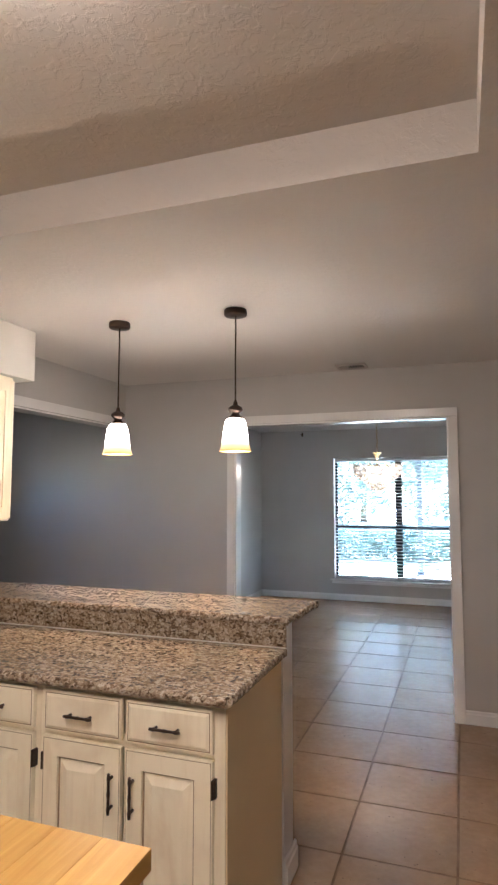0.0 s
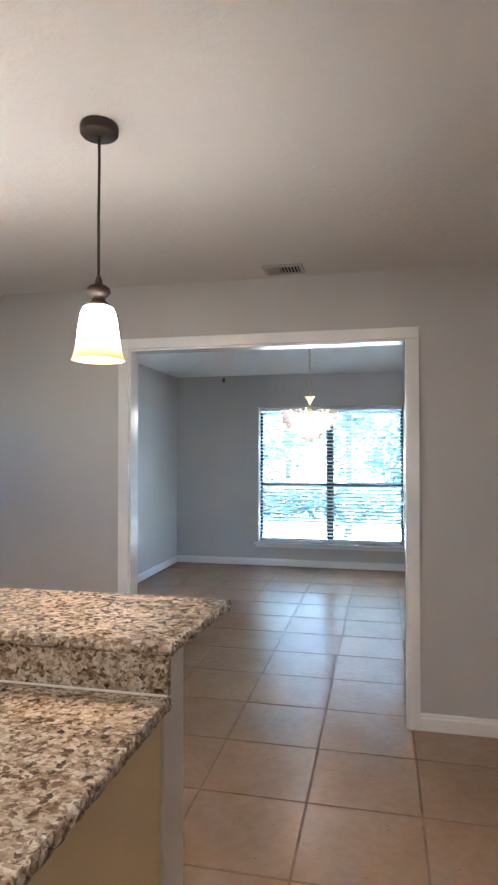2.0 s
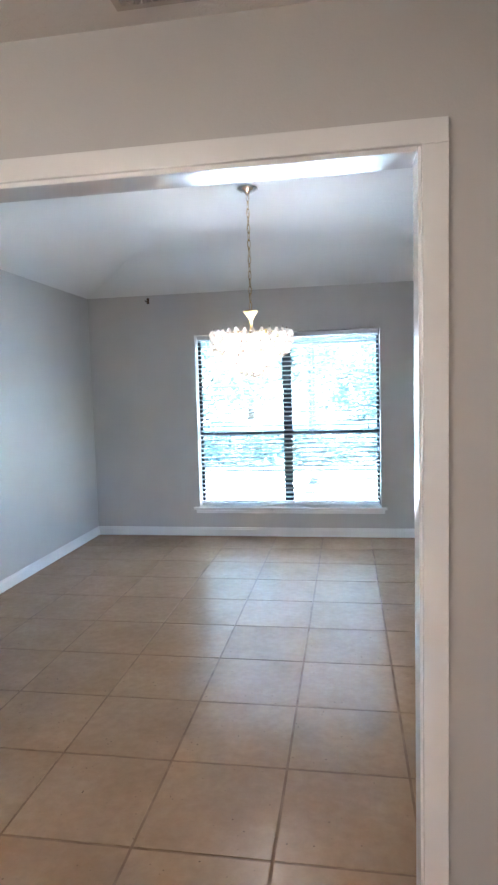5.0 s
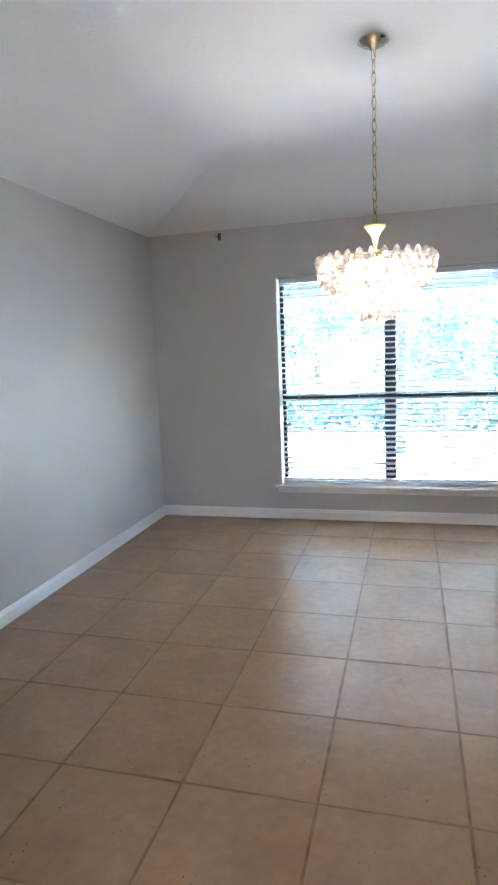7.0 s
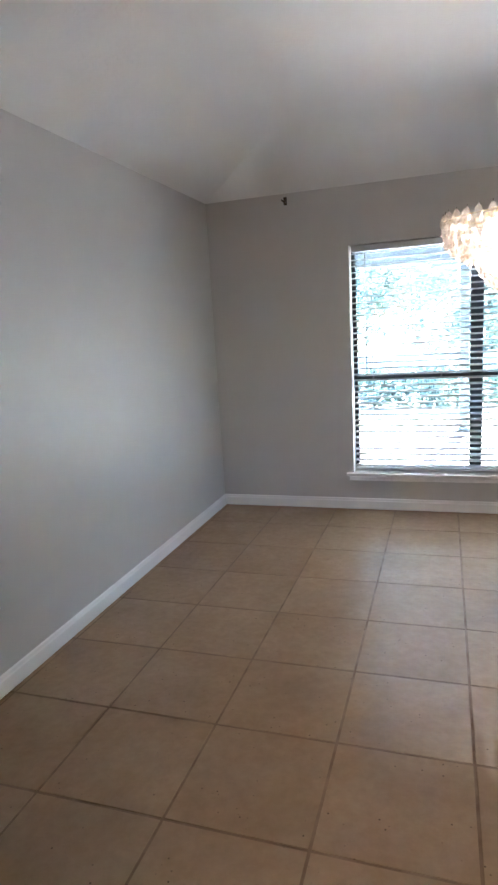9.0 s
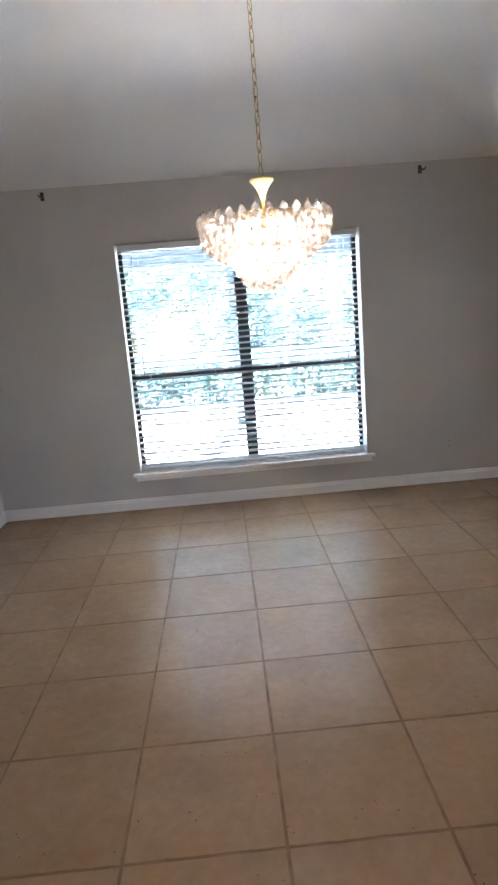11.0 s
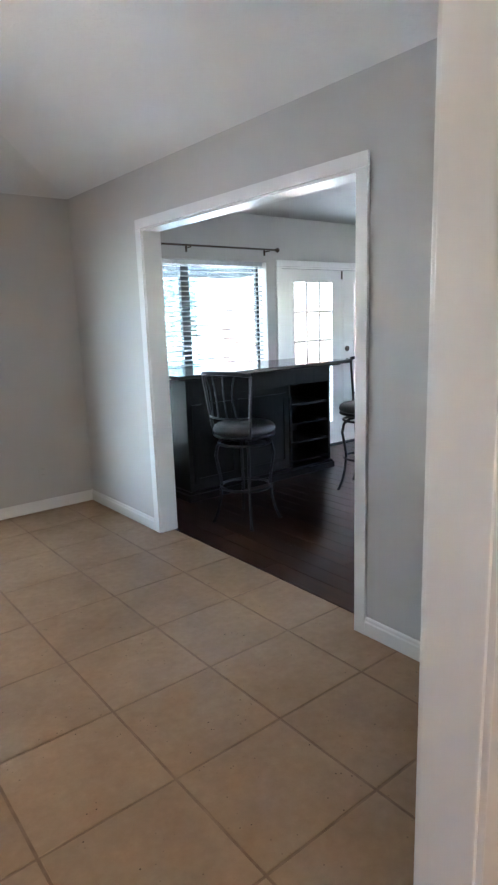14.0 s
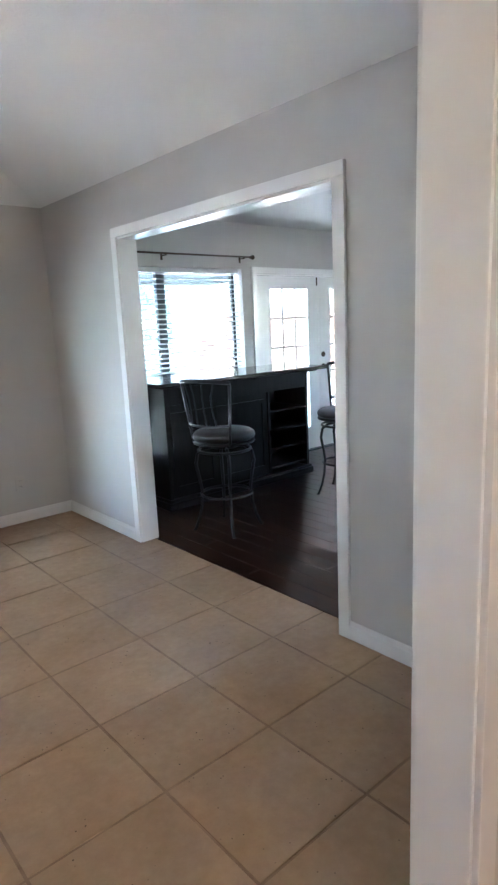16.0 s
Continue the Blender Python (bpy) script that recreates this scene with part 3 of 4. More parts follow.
def blind(w, label):
    """A wide white blind inside a window recess, slats level and open."""
    x0, x1, z0, z1 = w[0] + 0.012, w[1] - 0.012, w[2], w[3]
    y = 8.645
    root = thing("window_blind", (x0 + x1) / 2, y, z0 + 0.012, label, "blind", "window blinds")
    part("headrail", boxes((x0, x1, y - 0.028, y + 0.028, z1 - 0.045, z1 - 0.004), bevel=0.003), SLAT, root)
    part("bottom_rail", boxes((x0, x1, y - 0.026, y + 0.026, z0 + 0.012, z0 + 0.03), bevel=0.004), SLAT, root)
    n = 37
    pitch = (z1 - 0.06 - (z0 + 0.045)) / (n - 1)
    bm = bmesh.new()
    rows = []
    for k in range(5):
        t = k / 4 - 0.5
        rows.append((t * 0.05, 0.0035 * (1 - (2 * t) ** 2)))
    lw = (x1 - x0) / 2
    top = [[bm.verts.new((s * lw, a, h + 0.0031)) for s in (-1, 1)] for a, h in rows]
    bot = [[bm.verts.new((s * lw, a, h - 0.0031)) for s in (-1, 1)] for a, h in rows]
    for q in (top, bot):
        for a, b in zip(q, q[1:]):
            bm.faces.new((a[0], a[1], b[1], b[0]))
    for i in (0, 4):
        bm.faces.new((top[i][0], top[i][1], bot[i][1], bot[i][0]))
    for s in (0, 1):
        for k in range(4):
            bm.faces.new((top[k][s], top[k + 1][s], bot[k + 1][s], bot[k][s]))
    me = finish("slat", bm, SLAT)
    rs = random.Random(4)
    for i in range(n):
        again("slat", me, root, pose(0, rs.uniform(-0.0015, 0.0015), z0 + 0.045 + i * pitch - root.location.z, 5 + rs.uniform(-1.2, 1.2), rs.uniform(-0.06, 0.06), 0))
    for f in (0.08, 0.36, 0.64, 0.92):
        x = x0 + f * (x1 - x0)
        for dy in (-0.026, 0.026):
            part("ladder_cord", tube(bmesh.new(), [(x, y + dy, z0 + 0.02), (x, y + dy, z1 - 0.04)], 0.0011, 5), SLAT, root)
    x = x0 + 0.1
    part("tilt_wand", tube(bmesh.new(), [(x, y - 0.034, 1.05), (x, y - 0.034, z1 - 0.05)], 0.004, 6), SLAT, root)
    x = x1 - 0.1
    cord = part("pull_cord", tube(bmesh.new(), [(x, y - 0.033, 1.10), (x, y - 0.033, z1 - 0.05)], 0.0015, 5), SLAT, root)
    part("tassel", lathe([(0.002, 1.11), (0.007, 1.085), (0.008, 1.065), (0.0, 1.062)], 10, x, y - 0.033), SLAT, cord)
    return root


window("window_1", W1, "wide double window with dark aluminium frames")
window("window_2", W2, "wide double den window with dark aluminium frames")
blind(W1, "white horizontal blind lowered with slats open")
blind(W2, "white horizontal blind lowered with slats open")


# ---- french doors ----
def french_doors():
    root = tagged(new("door_3"), "white french doors with small glass lites, closed", "door", kind="structure")
    x0, x1, z1 = FD[0], FD[1], FD[3]
    y0, y1 = 8.60, 8.645
    for a, b in ((x0 - 0.06, x0 + 0.006), (x1 - 0.006, x1 + 0.06)):
        part("casing", boxes((a, b, DY1 - 0.018, DY1 - 0.0005, 0.001, z1), bevel=0.003), TRIM, root)
    part("head_casing", boxes((x0 - 0.06, x1 + 0.06, DY1 - 0.018, DY1 - 0.0005, z1 + 0.0006, z1 + 0.062), bevel=0.003), TRIM, root)
    for a, b in ((x0 - 0.001, x0 + 0.02), (x1 - 0.02, x1 + 0.001)):
        part("jamb", boxes((a, b, DY1, OUT, 0.001, z1), bevel=0.002), TRIM, root)
    part("threshold", boxes((x0, x1, DY1 - 0.02, OUT + 0.03, 0.001, 0.018), bevel=0.004), ALU, root)
    part("head_jamb", boxes((x0 + 0.021, x1 - 0.021, DY1, OUT, z1 - 0.018, z1 + 0.001), bevel=0.002), TRIM, root)
    xm = (x0 + x1) / 2
    for a, b in ((x0 + 0.023, xm - 0.002), (xm + 0.002, x1 - 0.023)):
        ga, gb, gz0, gz1 = a + 0.19, b - 0.18, 0.28, 1.835
        leaf = part("door_leaf", wall_mesh("x", y0, y1, a, b, 0.02, z1 - 0.021, [(ga, gb, gz0, gz1)]), TRIM, root)
        p = part("pane", boxes((ga, gb, y0 + 0.02, y0 + 0.025, gz0, gz1)), GLASS, leaf)
        p.visible_shadow = False
        for i in (1, 2):
            x = ga + (gb - ga) * i / 3
            part("muntin", boxes((x - 0.012, x + 0.012, y0 + 0.004, y0 + 0.019, gz0, gz1), bevel=0.002), TRIM, leaf)
        for i in range(1, 5):
            z = gz0 + (gz1 - gz0) * i / 5
            part("muntin", boxes((ga, gb, y0 + 0.006, y0 + 0.0185, z - 0.012, z + 0.012), bevel=0.002), TRIM, leaf)
        for q in ((ga - 0.02, ga, gz0 - 0.02, gz1 + 0.02), (gb, gb + 0.02, gz0 - 0.02, gz1 + 0.02), (ga, gb, gz0 - 0.02, gz0), (ga, gb, gz1, gz1 + 0.02)):
            part("lite_frame", boxes((q[0], q[1], y0 - 0.007, y0 - 0.0005, q[2], q[3]), bevel=0.002), TRIM, leaf)
        hx = a - 0.004 if a < xm - 0.1 else b + 0.004
        for z in (0.25, 1.05, 1.8):
            part("hinge", tube(bmesh.new(), [(hx, y0 - 0.006, z - 0.045), (hx, y0 - 0.006, z + 0.045)], 0.007, 8), BRONZE, leaf)
        if a > xm - 0.1:
            kx = a + 0.06
            bm = bmesh.new()
            tube(bm, [(kx, y0 - 0.0005, 1.10), (kx, y0 - 0.012, 1.10)], 0.03, 16)
            part("deadbolt", bm, BRONZE, leaf)
            bm = bmesh.new()
            tube(bm, [(kx, y0 - 0.0005, 0.96), (kx, y0 - 0.012, 0.96), (kx, y0 - 0.03, 0.96), (kx, y0 - 0.045, 0.96), (kx, y0 - 0.065, 0.96), (kx, y0 - 0.072, 0.96)], [0.032, 0.03, 0.011, 0.024, 0.027, 0.012], 16)
            part("door_knob", bm, BRONZE, leaf)
    part("flush_bolt", boxes((xm - 0.035, xm - 0.015, y0 - 0.008, y0 - 0.0005, 1.87, 1.96), bevel=0.003), BRONZE, root)
    return root


french_doors()


# ---- curtain hardware ----
def curtain_rod():
    y, z = 8.49, 2.13
    root = thing("curtain_rod", 2.2, y, z, "dark bronze curtain rod with ball ends above the den window", "curtain rod")
    part("rod", tube(bmesh.new(), [(1.28, y, z), (3.16, y, z)], 0.009, 10), BRONZE, root)
    for x, s in ((1.28, -1), (3.16, 1)):
        bm = bmesh.new()
        tube(bm, [(x + s * a, y, z) for a in (0.0, 0.008, 0.014, 0.025, 0.04, 0.052, 0.058)], [0.013, 0.014, 0.009, 0.02, 0.024, 0.016, 0.004], 12)
        part("finial", bm, BRONZE, root)
    for x in (1.34, 2.17, 3.09):
        bm = boxes((x - 0.01, x + 0.01, DY1 - 0.006, DY1 - 0.0005, z - 0.05, z + 0.02), (x - 0.006, x + 0.006, y - 0.004, DY1 - 0.005, z - 0.018, z - 0.0085), bevel=0.001)
        part("bracket", bm, BRONZE, root)


curtain_rod()


def rod_holder(x):
    y, z = DY1, 2.375
    root = thing("curtain_bracket", x, y, z, "small dark bronze curtain rod bracket on the bare wall", "bracket", "curtain brackets")
    part("wall_plate", boxes((x - 0.013, x + 0.013, y - 0.006, y - 0.0005, z - 0.028, z + 0.03), bevel=0.002), BRONZE, root)
    part("arm", tube(bmesh.new(), [(x, y - 0.004, z - 0.005), (x + 0.004, y - 0.03, z - 0.01), (x + 0.006, y - 0.06, z - 0.012)], 0.006, 8), BRONZE, root)
    cup = [(x + 0.006 + 0.017 * math.cos(a), y - 0.062, z + 0.004 + 0.017 * math.sin(a)) for a in [math.pi * (1 + k / 8) for k in range(9)]]
    part("cup", tube(bmesh.new(), cup, 0.005, 6), BRONZE, root)


rod_holder(-2.235)
rod_holder(0.485)


def outlet(x, z):
    y = DY1
    root = thing("wall_outlet", x, y, z, "beige wall outlet with a flat cover plate", "outlet")
    part("cover_plate", boxes((x - 0.035, x + 0.035, y - 0.006, y - 0.0005, z - 0.057, z + 0.057), bevel=0.002), PLASTIC, root)
    for dz in (-0.024, 0.024):
        s = part("socket", boxes((x - 0.016, x + 0.016, y - 0.009, y - 0.0062, z + dz - 0.014, z + dz + 0.014), bevel=0.001), PLASTIC, root)
        for dx in (-0.007, 0.007):
            part("slot", boxes((x + dx - 0.0012, x + dx + 0.0012, y - 0.0096, y - 0.0091, z + dz - 0.005, z + dz + 0.006)), BLACK, s)


outlet(0.685, 0.32)


def ceiling_vent():
    x0, x1, y0, y1, z = -0.838, -0.628, 4.065, 4.215, HK
    root = thing("ceiling_vent", (x0 + x1) / 2, (y0 + y1) / 2, z, "off-white metal air vent with angled louvres in the ceiling", "vent")
    part("backing", boxes((x0 + 0.015, x1 - 0.015, y0 + 0.015, y1 - 0.015, z - 0.004, z - 0.001)), BLACK, root)
    for q in ((x0, x1, y0, y0 + 0.02), (x0, x1, y1 - 0.02, y1), (x0, x0 + 0.02, y0 + 0.021, y1 - 0.021), (x1 - 0.02, x1, y0 + 0.021, y1 - 0.021)):
        part("frame", boxes((*q, z - 0.012, z - 0.0005), bevel=0.002), VENT_PAINT, root)
    xm = x0 + 0.085
    bm = boxes((-0.0008, 0.0008, -(y1 - y0) / 2 + 0.021, (y1 - y0) / 2 - 0.021, -0.007, 0.007))
    me = finish("slat", bm, VENT_PAINT)
    n = 10
    for i in range(n):
        x = x0 + 0.03 + (x1 - x0 - 0.06) * i / (n - 1)
        again("slat", me, root, pose(x - root.location.x, 0, -0.011, 0, 45 if x < xm else -45, 0))


ceiling_vent()


# ---- pendants ----
def pendant(x, y):
    root = thing("pendant_light", 0, 0, 0, "bronze pendant lamp with a lit bell-shaped alabaster glass shade", "pendant lamp", "pendants over the bar")
    part("canopy", lathe([(0.0, 2.4095), (0.054, 2.4095), (0.056, 2.405), (0.056, 2.384), (0.052, 2.379), (0.0, 2.378)], 28), BRONZE, root)
    part("cord", tube(bmesh.new(), [(0, 0, 2.38), (0.001, 0, 2.3), (-0.001, 0.001, 2.15), (0, 0, 1.941)], 0.0042, 8), CORD, root)
    part("fitting", lathe([(0.006, 1.961), (0.010, 1.951), (0.012, 1.938), (0.024, 1.933), (0.034, 1.924), (0.036, 1.914), (0.028, 1.904), (0.019, 1.898), (0.021, 1.888), (0.032, 1.881), (0.036, 1.873), (0.03, 1.869), (0.0, 1.868)], 24), BRONZE, root)
    part("shade", lathe([(0.03, 1.873), (0.042, 1.868), (0.050, 1.852), (0.055, 1.826), (0.059, 1.796), (0.063, 1.766), (0.068, 1.741), (0.074, 1.721), (0.078, 1.713), (0.075, 1.713), (0.070, 1.724), (0.064, 1.744), (0.059, 1.768), (0.055, 1.796), (0.051, 1.826), (0.046, 1.850), (0.03, 1.866)], 36, cap=False), SHADE, root, "glowing alabaster glass shade with an amber rim")
    part("bulb", lathe([(0.0, 1.771), (0.016, 1.776), (0.026, 1.794), (0.024, 1.816), (0.013, 1.841), (0.012, 1.866)], 16), BULB, root)
    root.location = (x, y, 0)
    return root


pendant(-1.045, 2.655)
pendant(-1.702, 2.66)
lamp("pendant_glow", -1.045, 2.655, 1.676, 0.06, (1.0, 0.76, 0.54), 0.05)
lamp("pendant_glow", -1.702, 2.66, 1.676, 0.06, (1.0, 0.76, 0.54), 0.05)


def tray_light():
    x, y = -0.74, 0.16
    root = thing("ceiling_light", x, y, TZ, "white fluorescent ceiling fixture in the tray", "ceiling lamp")
    part("body", boxes((x - 0.16, x + 0.16, y - 0.62, y + 0.62, TZ - 0.03, TZ - 0.0005), bevel=0.004), SOFFIT_PAINT, root)
    part("diffuser", boxes((x - 0.15, x + 0.15, y - 0.60, y + 0.60, TZ - 0.085, TZ - 0.0305), bevel=0.02), TUBE, root, "lit white acrylic diffuser")


tray_light()


# ---- chandelier ----
def chandelier(x, y):
    root = thing("chandelier", x, y, HF, "lit brass chandelier with tiers of teardrop crystals on a chain", "chandelier")
    part("canopy", lathe([(0.0, HF - 0.0005), (0.062, HF - 0.0005), (0.064, HF - 0.006), (0.05, HF - 0.012), (0.046, HF - 0.018), (0.02, HF - 0.024), (0.012, HF - 0.04), (0.0, HF - 0.042)], 28, x, y), CHROME, root)
    # chain
    bm = bmesh.new()
    tube(bm, [(0.0095 * math.cos(a), 0, 0.027 * math.sin(a)) for a in [2 * math.pi * k / 14 for k in range(14)]], 0.0020, 6, True)
    link = finish("chain_link", bm, BRASS)
    z, i = HF - 0.055, 0
    while z > 1.955:
        again("chain_link", link, root, pose(0, 0, z - HF, 0, 0, 35 + 90 * (i % 2)))
        z -= 0.0455
        i += 1
    wire = [(x + 0.007 * math.sin(k * 1.7), y + 0.007 * math.cos(k * 1.7), HF - 0.04 - k * (HF - 0.04 - 1.94) / 24) for k in range(25)]
    part("wire", tube(bmesh.new(), wire, 0.0016, 5), BRASS, root)
    part("bell_cap", lathe([(0.0, 1.942), (0.043, 1.94), (0.046, 1.934), (0.036, 1.924), (0.022, 1.905), (0.013, 1.885), (0.009, 1.862), (0.0, 1.86)], 24, x, y), CREAM, root, "cream and brass bell-shaped cap")
    part("stem", tube(bmesh.new(), [(x, y, 1.87), (x, y, 1.60)], 0.008, 10), BRASS, root)
    bm = bmesh.new()
    lathe([(0.0, -0.032), (0.008, -0.028), (0.0145, -0.017), (0.016, -0.005), (0.0135, 0.008), (0.008, 0.017), (0.003, 0.021), (0.0, 0.0215)], 6, bm=bm, cap=False)
    for f in bm.faces:
        f.smooth = False
    drop = finish("crystal", bm, CRYSTAL)
    bm = bmesh.new()
    tube(bm, [(0, 0, 0.017), (0.001, 0, 0.023), (0, 0, 0.030)], 0.0016, 5)
    pin = finish("crystal_pin", bm, BRONZE)
    rs = random.Random(7)
    for r, z in ((0.232, 1.795), (0.205, 1.74), (0.165, 1.69), (0.108, 1.63)):
        pts = [(x + r * math.cos(2 * math.pi * k / 48), y + r * math.sin(2 * math.pi * k / 48), z) for k in range(48)]
        part("ring", tube(bmesh.new(), pts, 0.0026, 6, True), BRASS, root)
    for k in range(6):
        a = 2 * math.pi * k / 6 + 0.2
        c, s = math.cos(a), math.sin(a)
        part("arm", tube(bmesh.new(), [(x + 0.008 * c, y + 0.008 * s, 1.80), (x + 0.12 * c, y + 0.12 * s, 1.778), (x + 0.232 * c, y + 0.232 * s, 1.795)], 0.0025, 6), BRASS, root)
    rows = [(0.244, 1.797, 32, 1.0), (0.240, 1.763, 32, 1.0), (0.234, 1.730, 32, 1.0), (0.214, 1.706, 28, 1.0),
            (0.188, 1.690, 26, 1.05), (0.160, 1.672, 22, 1.05), (0.122, 1.650, 17, 1.05), (0.112, 1.622, 16, 1.05), (0.092, 1.594, 13, 1.05), (0.065, 1.572, 10, 1.0), (0.03, 1.562, 5, 1.0)]
    for q, (r, z, n, sc) in enumerate(rows):
        for k in range(n):
            a = 2 * math.pi * (k + 0.5 * (q % 2)) / n
            m = pose(r * math.cos(a), r * math.sin(a), z - HF + rs.uniform(-0.002, 0.002), rs.uniform(-5, 5), rs.uniform(-5, 5), math.degrees(a) + rs.uniform(-25, 25)) @ Matrix.Scale(sc, 4)
            d = again("crystal", drop, root, m)
            if q == 0:
                again("pin", pin, d, Matrix.Identity(4))
    for k in range(6):
        a = 2 * math.pi * k / 6 + 0.7
        bx, by = x + 0.10 * math.cos(a), y + 0.10 * math.sin(a)
        part("socket", lathe([(0.0, 1.825), (0.012, 1.823), (0.013, 1.785), (0.0, 1.783)], 12, bx, by), BRASS, root)
        part("bulb", lathe([(0.009, 1.785), (0.013, 1.77), (0.017, 1.75), (0.013, 1.728), (0.0, 1.71)], 12, bx, by), BULB, root)
    part("bulb", lathe([(0.009, 1.70), (0.015, 1.685), (0.02, 1.66), (0.015, 1.635), (0.0, 1.625)], 12, x, y), BULB, root)
    return root


chandelier(-0.858, 6.36)
lamp("chandelier_glow", -0.85, 6.36, 1.76, 0.22, (1.0, 0.88, 0.76), 0.05)


# ---- kitchen peninsula ----
def raised_panel(bm, x0, x1, y, z0, z1, out, d=0.03):
    """A bevelled centre field standing proud of a door or drawer."""
    a = [bm.verts.new((x, y, z)) for x, z in ((x0, z0), (x1, z0), (x1, z1), (x0, z1))]
    b = [bm.verts.new((x, y - out, z)) for x, z in ((x0 + d, z0 + d), (x1 - d, z0 + d), (x1 - d, z1 - d), (x0 + d, z1 - d))]
    for k in range(4):
        bm.faces.new((a[k], a[(k + 1) % 4], b[(k + 1) % 4], b[k]))
    bm.faces.new(b)


def pull(parent, x, y, z, vertical, length=0.105):
    """A bronze pull shaped like a knotted twig."""
    bm = bmesh.new()
    h = length / 2
    rr = [0.0045, 0.0052, 0.0062, 0.0046, 0.0045, 0.0058, 0.0045, 0.0046, 0.0062, 0.0052, 0.0045]
    offs = [-1, -0.86, -0.72, -0.6, -0.2, 0.02, 0.2, 0.6, 0.72, 0.86, 1]
    pts = [((x, y - 0.022, z + o * h) if vertical else (x + o * h, y - 0.022, z)) for o in offs]
    tube(bm, pts, rr, 8)
    for o in (-0.72, 0.72):
        p = (x, y, z + o * h) if vertical else (x + o * h, y, z)
        tube(bm, [p, (p[0], y - 0.022, p[2])], 0.005, 8)
    part("handle", bm, BRONZE, parent, "dark bronze twig pull")


def base_cabinet(x0, x1, doors, label):
    yf, yb, z0, z1 = 1.728, 2.290, 0.10, 0.868
    root = thing("base_cabinet", (x0 + x1) / 2, (yf + yb) / 2, 0.0, label, "cabinet", "peninsula cabinets")
    part("body", boxes((x0 + 0.001, x1 - 0.001, yf + 0.019, yb, z0, z1)), CABINET, root)
    part("toe_kick", boxes((x0 + 0.001, x1 - 0.001, yf + 0.075, yb, 0.001, z0 - 0.0005)), GLAZE, root)
    part("face_frame", wall_mesh("x", yf, yf + 0.0185, x0, x1, z0, z1, [(x0 + 0.038, x1 - 0.038, z0 + 0.03, z1 - 0.03)]), CABINET, root)
    part("rail", boxes((x0 + 0.0385, x1 - 0.0385, yf + 0.0005, yf + 0.018, 0.695, 0.735)), CABINET, root)
    n = doors
    right = 0.035 if x1 > -1.0 else 0.02
    w = (x1 - x0 - 0.02 - right - 0.016 * (n - 1)) / n
    for i in range(n):
        a = x0 + 0.02 + i * (w + 0.016)
        b = a + w
        y = yf - 0.02
        # drawer front: slab with a moulded lip
        d = part("drawer", boxes((a, b, y, yf - 0.001, 0.718, 0.852), bevel=0.004), CABINET, root)
        part("lip_groove", wall_mesh("x", y - 0.0006, y, a + 0.008, b - 0.008, 0.726, 0.844, [(a + 0.0105, b - 0.0105, 0.7285, 0.8415)]), GLAZE, d)
        bm = bmesh.new()
        raised_panel(bm, a + 0.011, b - 0.011, y - 0.0003, 0.729, 0.841, 0.004, 0.009)
        part("field", bm, CABINET, d)
        pull(d, (a + b) / 2, y - 0.003, 0.782, False)
        # door with a raised panel
        z0d, z1d = 0.125, 0.700
        door = part("door", wall_mesh("x", y, yf - 0.001, a, b, z0d, z1d, [(a + 0.06, b - 0.06, z0d + 0.06, z1d - 0.06)]), CABINET, root)
        part("groove", boxes((a + 0.06, b - 0.06, yf - 0.010, yf - 0.002, z0d + 0.06, z1d - 0.06)), GLAZE, door)
        bm = bmesh.new()
        raised_panel(bm, a + 0.067, b - 0.067, yf - 0.0102, z0d + 0.067, z1d - 0.067, 0.011)
        part("panel", bm, CABINET, door)
        part("edge_line", wall_mesh("x", y - 0.0005, y, a + 0.004, b - 0.004, z0d + 0.004, z1d - 0.004, [(a + 0.0058, b - 0.0058, z0d + 0.0058, z1d - 0.0058)]), GLAZE, door)
        inner = a if (n == 2 and i == 1) or n == 1 else b
        s = 1 if inner == a else -1
        pull(door, inner + s * 0.03, y, 0.562, True, 0.125)
        hx = b if inner == a else a
        for z in (0.62, 0.2):
            part("hinge", boxes((hx - 0.003, hx + 0.009, y + 0.001, yf - 0.0012, z - 0.028, z + 0.028), (hx - 0.002, hx + 0.004, y - 0.006, y + 0.001, z - 0.028, z + 0.028), bevel=0.001), BRONZE, door, "dark bronze hinge")
    return root


end_cabinet = base_cabinet(-1.397, -0.722, 2, "cream glazed base cabinet with two drawers and two raised panel doors")
base_cabinet(-2.10, -1.398, 2, "cream glazed base cabinet with two drawers and two raised panel doors")
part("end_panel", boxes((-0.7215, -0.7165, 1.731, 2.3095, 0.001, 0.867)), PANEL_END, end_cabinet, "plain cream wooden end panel")


